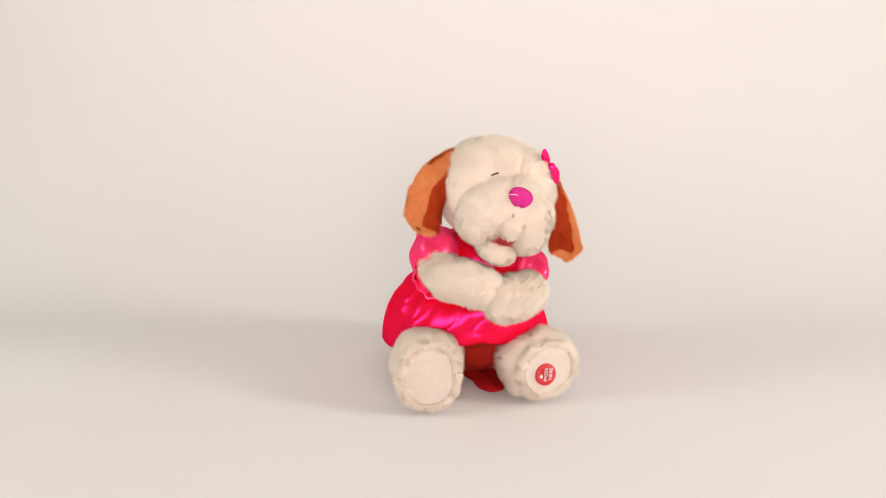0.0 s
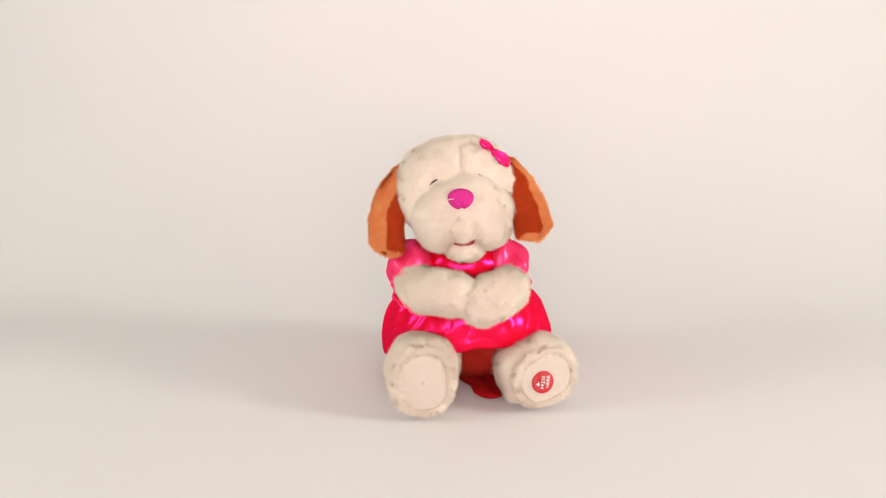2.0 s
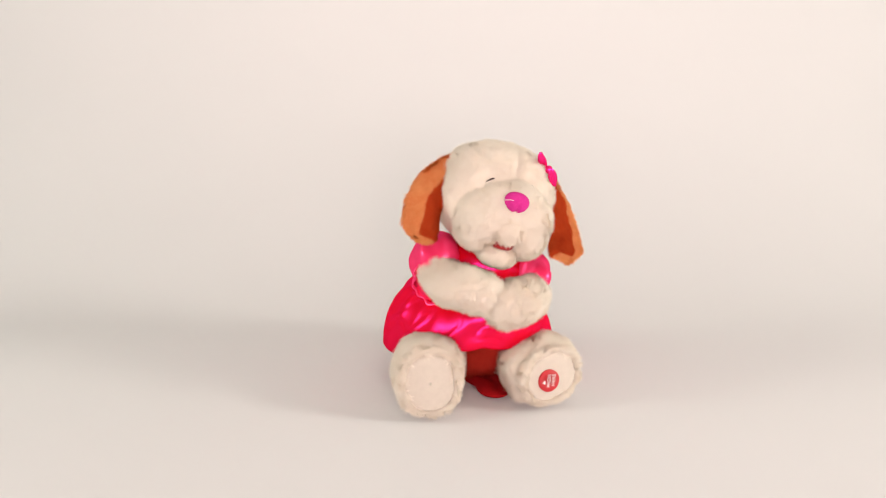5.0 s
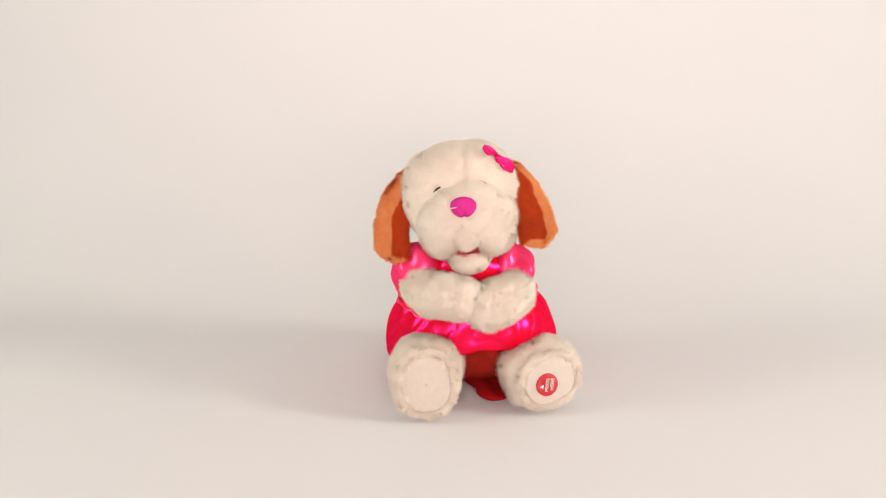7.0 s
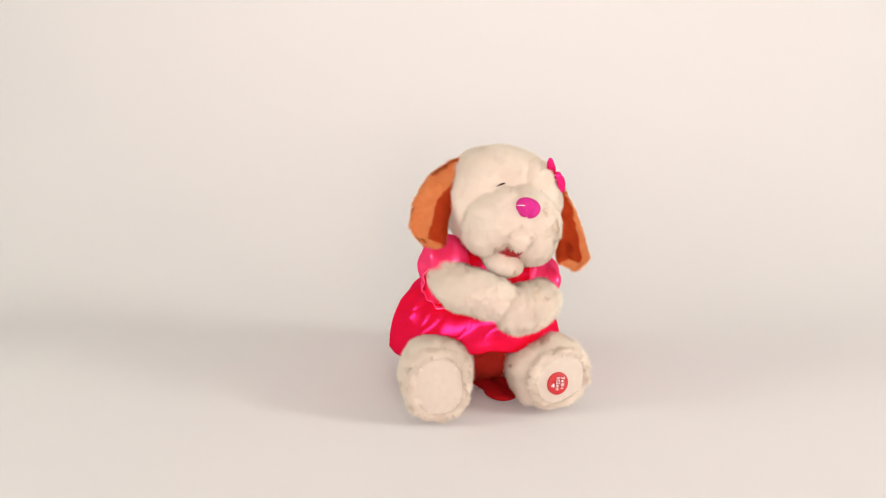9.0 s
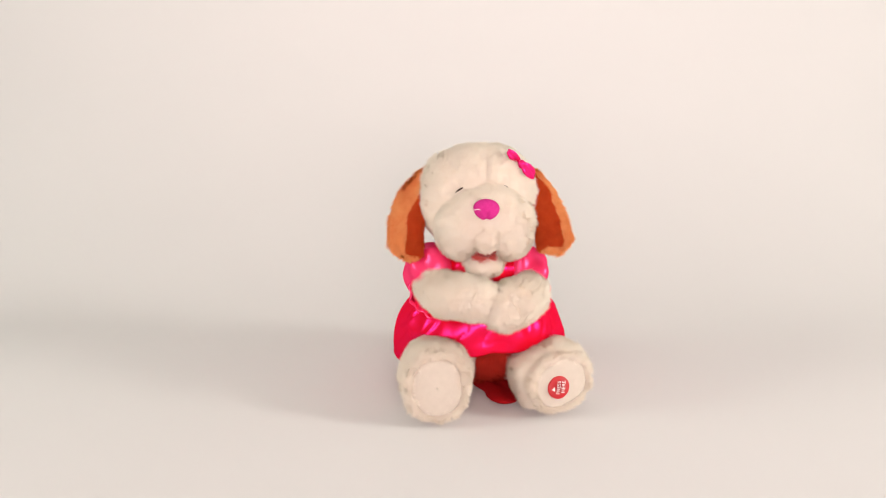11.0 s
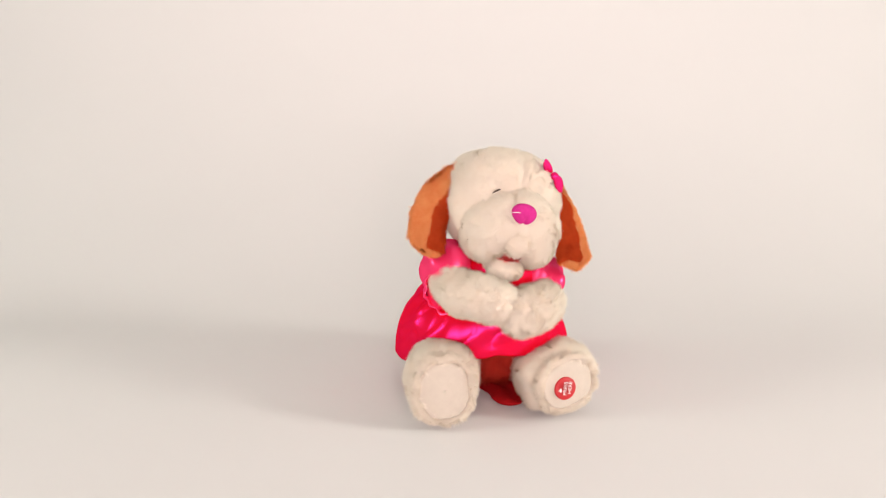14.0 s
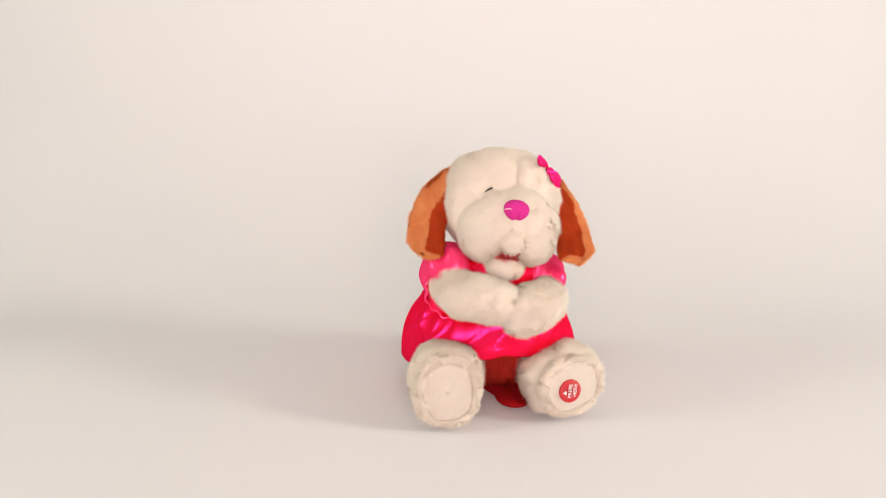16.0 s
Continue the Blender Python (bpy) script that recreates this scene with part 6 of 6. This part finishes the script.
        (7.7, pose(0.0020, -0.0550, 0.0180, 3.7, 0.0, 0.0)),
        (7.8, pose(0.0020, -0.0550, 0.0180, 17.2, 0.0, 0.0)),
        (7.9, pose(0.0020, -0.0550, 0.0180, 28.0, 0.0, 0.0)),
        (8.0, pose(0.0020, -0.0550, 0.0180, 11.8, 0.0, 0.0)),
        (8.1, pose(0.0020, -0.0550, 0.0180, 19.9, 0.0, 0.0)),
        (8.2, pose(0.0020, -0.0550, 0.0180, 22.6, 0.0, 0.0)),
        (8.3, pose(0.0020, -0.0550, 0.0180, 19.9, 0.0, 0.0)),
        (8.4, pose(0.0020, -0.0550, 0.0180, 22.6, 0.0, 0.0)),
        (8.5, pose(0.0020, -0.0550, 0.0180, 14.5, 0.0, 0.0)),
        (8.6, pose(0.0020, -0.0550, 0.0180, 22.6, 0.0, 0.0)),
        (8.7, pose(0.0020, -0.0550, 0.0180, 19.9, 0.0, 0.0)),
        (8.8, pose(0.0020, -0.0550, 0.0180, 25.3, 0.0, 0.0)),
        (8.9, pose(0.0020, -0.0550, 0.0180, 28.0, 0.0, 0.0)),
        (9.0, pose(0.0020, -0.0550, 0.0180, 11.8, 0.0, 0.0)),
        (9.1, pose(0.0020, -0.0550, 0.0180, 28.0, 0.0, 0.0)),
        (9.2, pose(0.0020, -0.0550, 0.0180, 11.8, 0.0, 0.0)),
        (9.3, pose(0.0020, -0.0550, 0.0180, 3.7, 0.0, 0.0)),
        (9.4, pose(0.0020, -0.0550, 0.0180, 17.2, 0.0, 0.0)),
        (9.5, pose(0.0020, -0.0550, 0.0180, 22.6, 0.0, 0.0)),
        (9.6, pose(0.0020, -0.0550, 0.0180, 11.8, 0.0, 0.0)),
        (9.7, pose(0.0020, -0.0550, 0.0180, 19.9, 0.0, 0.0)),
        (9.8, pose(0.0020, -0.0550, 0.0180, 25.3, 0.0, 0.0)),
        (9.9, pose(0.0020, -0.0550, 0.0180, 9.1, 0.0, 0.0)),
        (10.0, pose(0.0020, -0.0550, 0.0180, 3.7, 0.0, 0.0)),
        (10.1, pose(0.0020, -0.0550, 0.0180, 17.2, 0.0, 0.0)),
        (10.2, pose(0.0020, -0.0550, 0.0180, 28.0, 0.0, 0.0)),
        (10.3, pose(0.0020, -0.0550, 0.0180, 19.9, 0.0, 0.0)),
        (10.4, pose(0.0020, -0.0550, 0.0180, 9.1, 0.0, 0.0)),
        (10.5, pose(0.0020, -0.0550, 0.0180, 22.6, 0.0, 0.0)),
        (10.6, pose(0.0020, -0.0550, 0.0180, 14.5, 0.0, 0.0)),
        (10.7, pose(0.0020, -0.0550, 0.0180, 25.3, 0.0, 0.0)),
        (10.8, pose(0.0020, -0.0550, 0.0180, 17.2, 0.0, 0.0)),
        (10.9, pose(0.0020, -0.0550, 0.0180, 6.4, 0.0, 0.0)),
        (11.0, pose(0.0020, -0.0550, 0.0180, 19.9, 0.0, 0.0)),
        (11.1, pose(0.0020, -0.0550, 0.0180, 28.0, 0.0, 0.0)),
        (11.2, pose(0.0020, -0.0550, 0.0180, 14.5, 0.0, 0.0)),
        (11.3, pose(0.0020, -0.0550, 0.0180, 3.7, 0.0, 0.0)),
        (11.4, pose(0.0020, -0.0550, 0.0180, 3.7, 0.0, 0.0)),
        (11.5, pose(0.0020, -0.0550, 0.0180, 2.4, 0.0, 0.0)),
        (11.6, pose(0.0020, -0.0550, 0.0180, 2.4, 0.0, 0.0)),
        (11.7, pose(0.0020, -0.0550, 0.0180, 3.7, 0.0, 0.0)),
        (11.8, pose(0.0020, -0.0550, 0.0180, 22.6, 0.0, 0.0)),
        (11.9, pose(0.0020, -0.0550, 0.0180, 28.0, 0.0, 0.0)),
        (12.0, pose(0.0020, -0.0550, 0.0180, 11.8, 0.0, 0.0)),
        (12.1, pose(0.0020, -0.0550, 0.0180, 25.3, 0.0, 0.0)),
        (12.2, pose(0.0020, -0.0550, 0.0180, 11.8, 0.0, 0.0)),
        (12.3, pose(0.0020, -0.0550, 0.0180, 28.0, 0.0, 0.0)),
        (12.4, pose(0.0020, -0.0550, 0.0180, 22.6, 0.0, 0.0)),
        (12.5, pose(0.0020, -0.0550, 0.0180, 17.2, 0.0, 0.0)),
        (12.6, pose(0.0020, -0.0550, 0.0180, 22.6, 0.0, 0.0)),
        (12.7, pose(0.0020, -0.0550, 0.0180, 9.1, 0.0, 0.0)),
        (12.8, pose(0.0020, -0.0550, 0.0180, 19.9, 0.0, 0.0)),
        (12.9, pose(0.0020, -0.0550, 0.0180, 28.0, 0.0, 0.0)),
        (13.0, pose(0.0020, -0.0550, 0.0180, 6.4, 0.0, 0.0)),
        (13.1, pose(0.0020, -0.0550, 0.0180, 22.6, 0.0, 0.0)),
        (13.2, pose(0.0020, -0.0550, 0.0180, 11.8, 0.0, 0.0)),
        (13.3, pose(0.0020, -0.0550, 0.0180, 19.9, 0.0, 0.0)),
        (13.4, pose(0.0020, -0.0550, 0.0180, 17.2, 0.0, 0.0)),
        (13.5, pose(0.0020, -0.0550, 0.0180, 14.5, 0.0, 0.0)),
        (13.6, pose(0.0020, -0.0550, 0.0180, 25.3, 0.0, 0.0)),
        (13.7, pose(0.0020, -0.0550, 0.0180, 25.3, 0.0, 0.0)),
        (13.8, pose(0.0020, -0.0550, 0.0180, 14.5, 0.0, 0.0)),
        (13.9, pose(0.0020, -0.0550, 0.0180, 2.4, 0.0, 0.0)),
        (14.0, pose(0.0020, -0.0550, 0.0180, 11.8, 0.0, 0.0)),
        (14.1, pose(0.0020, -0.0550, 0.0180, 28.0, 0.0, 0.0)),
        (14.2, pose(0.0020, -0.0550, 0.0180, 28.0, 0.0, 0.0)),
        (14.3, pose(0.0020, -0.0550, 0.0180, 14.5, 0.0, 0.0)),
        (14.4, pose(0.0020, -0.0550, 0.0180, 3.7, 0.0, 0.0)),
        (14.5, pose(0.0020, -0.0550, 0.0180, 17.2, 0.0, 0.0)),
        (14.6, pose(0.0020, -0.0550, 0.0180, 25.3, 0.0, 0.0)),
        (14.7, pose(0.0020, -0.0550, 0.0180, 11.8, 0.0, 0.0)),
        (14.8, pose(0.0020, -0.0550, 0.0180, 19.9, 0.0, 0.0)),
        (14.9, pose(0.0020, -0.0550, 0.0180, 19.9, 0.0, 0.0)),
        (15.0, pose(0.0020, -0.0550, 0.0180, 3.7, 0.0, 0.0)),
        (15.1, pose(0.0020, -0.0550, 0.0180, 2.4, 0.0, 0.0)),
        (15.2, pose(0.0020, -0.0550, 0.0180, 2.4, 0.0, 0.0)),
        (15.3, pose(0.0020, -0.0550, 0.0180, 3.7, 0.0, 0.0)),
        (15.4, pose(0.0020, -0.0550, 0.0180, 3.7, 0.0, 0.0)),
        (15.5, pose(0.0020, -0.0550, 0.0180, 3.7, 0.0, 0.0)),
        (15.6, pose(0.0020, -0.0550, 0.0180, 3.7, 0.0, 0.0)),
        (15.7, pose(0.0020, -0.0550, 0.0180, 14.5, 0.0, 0.0)),
        (15.8, pose(0.0020, -0.0550, 0.0180, 28.0, 0.0, 0.0)),
        (15.9, pose(0.0020, -0.0550, 0.0180, 28.0, 0.0, 0.0)),
        (16.0, pose(0.0020, -0.0550, 0.0180, 14.5, 0.0, 0.0)),
    ])


motions()
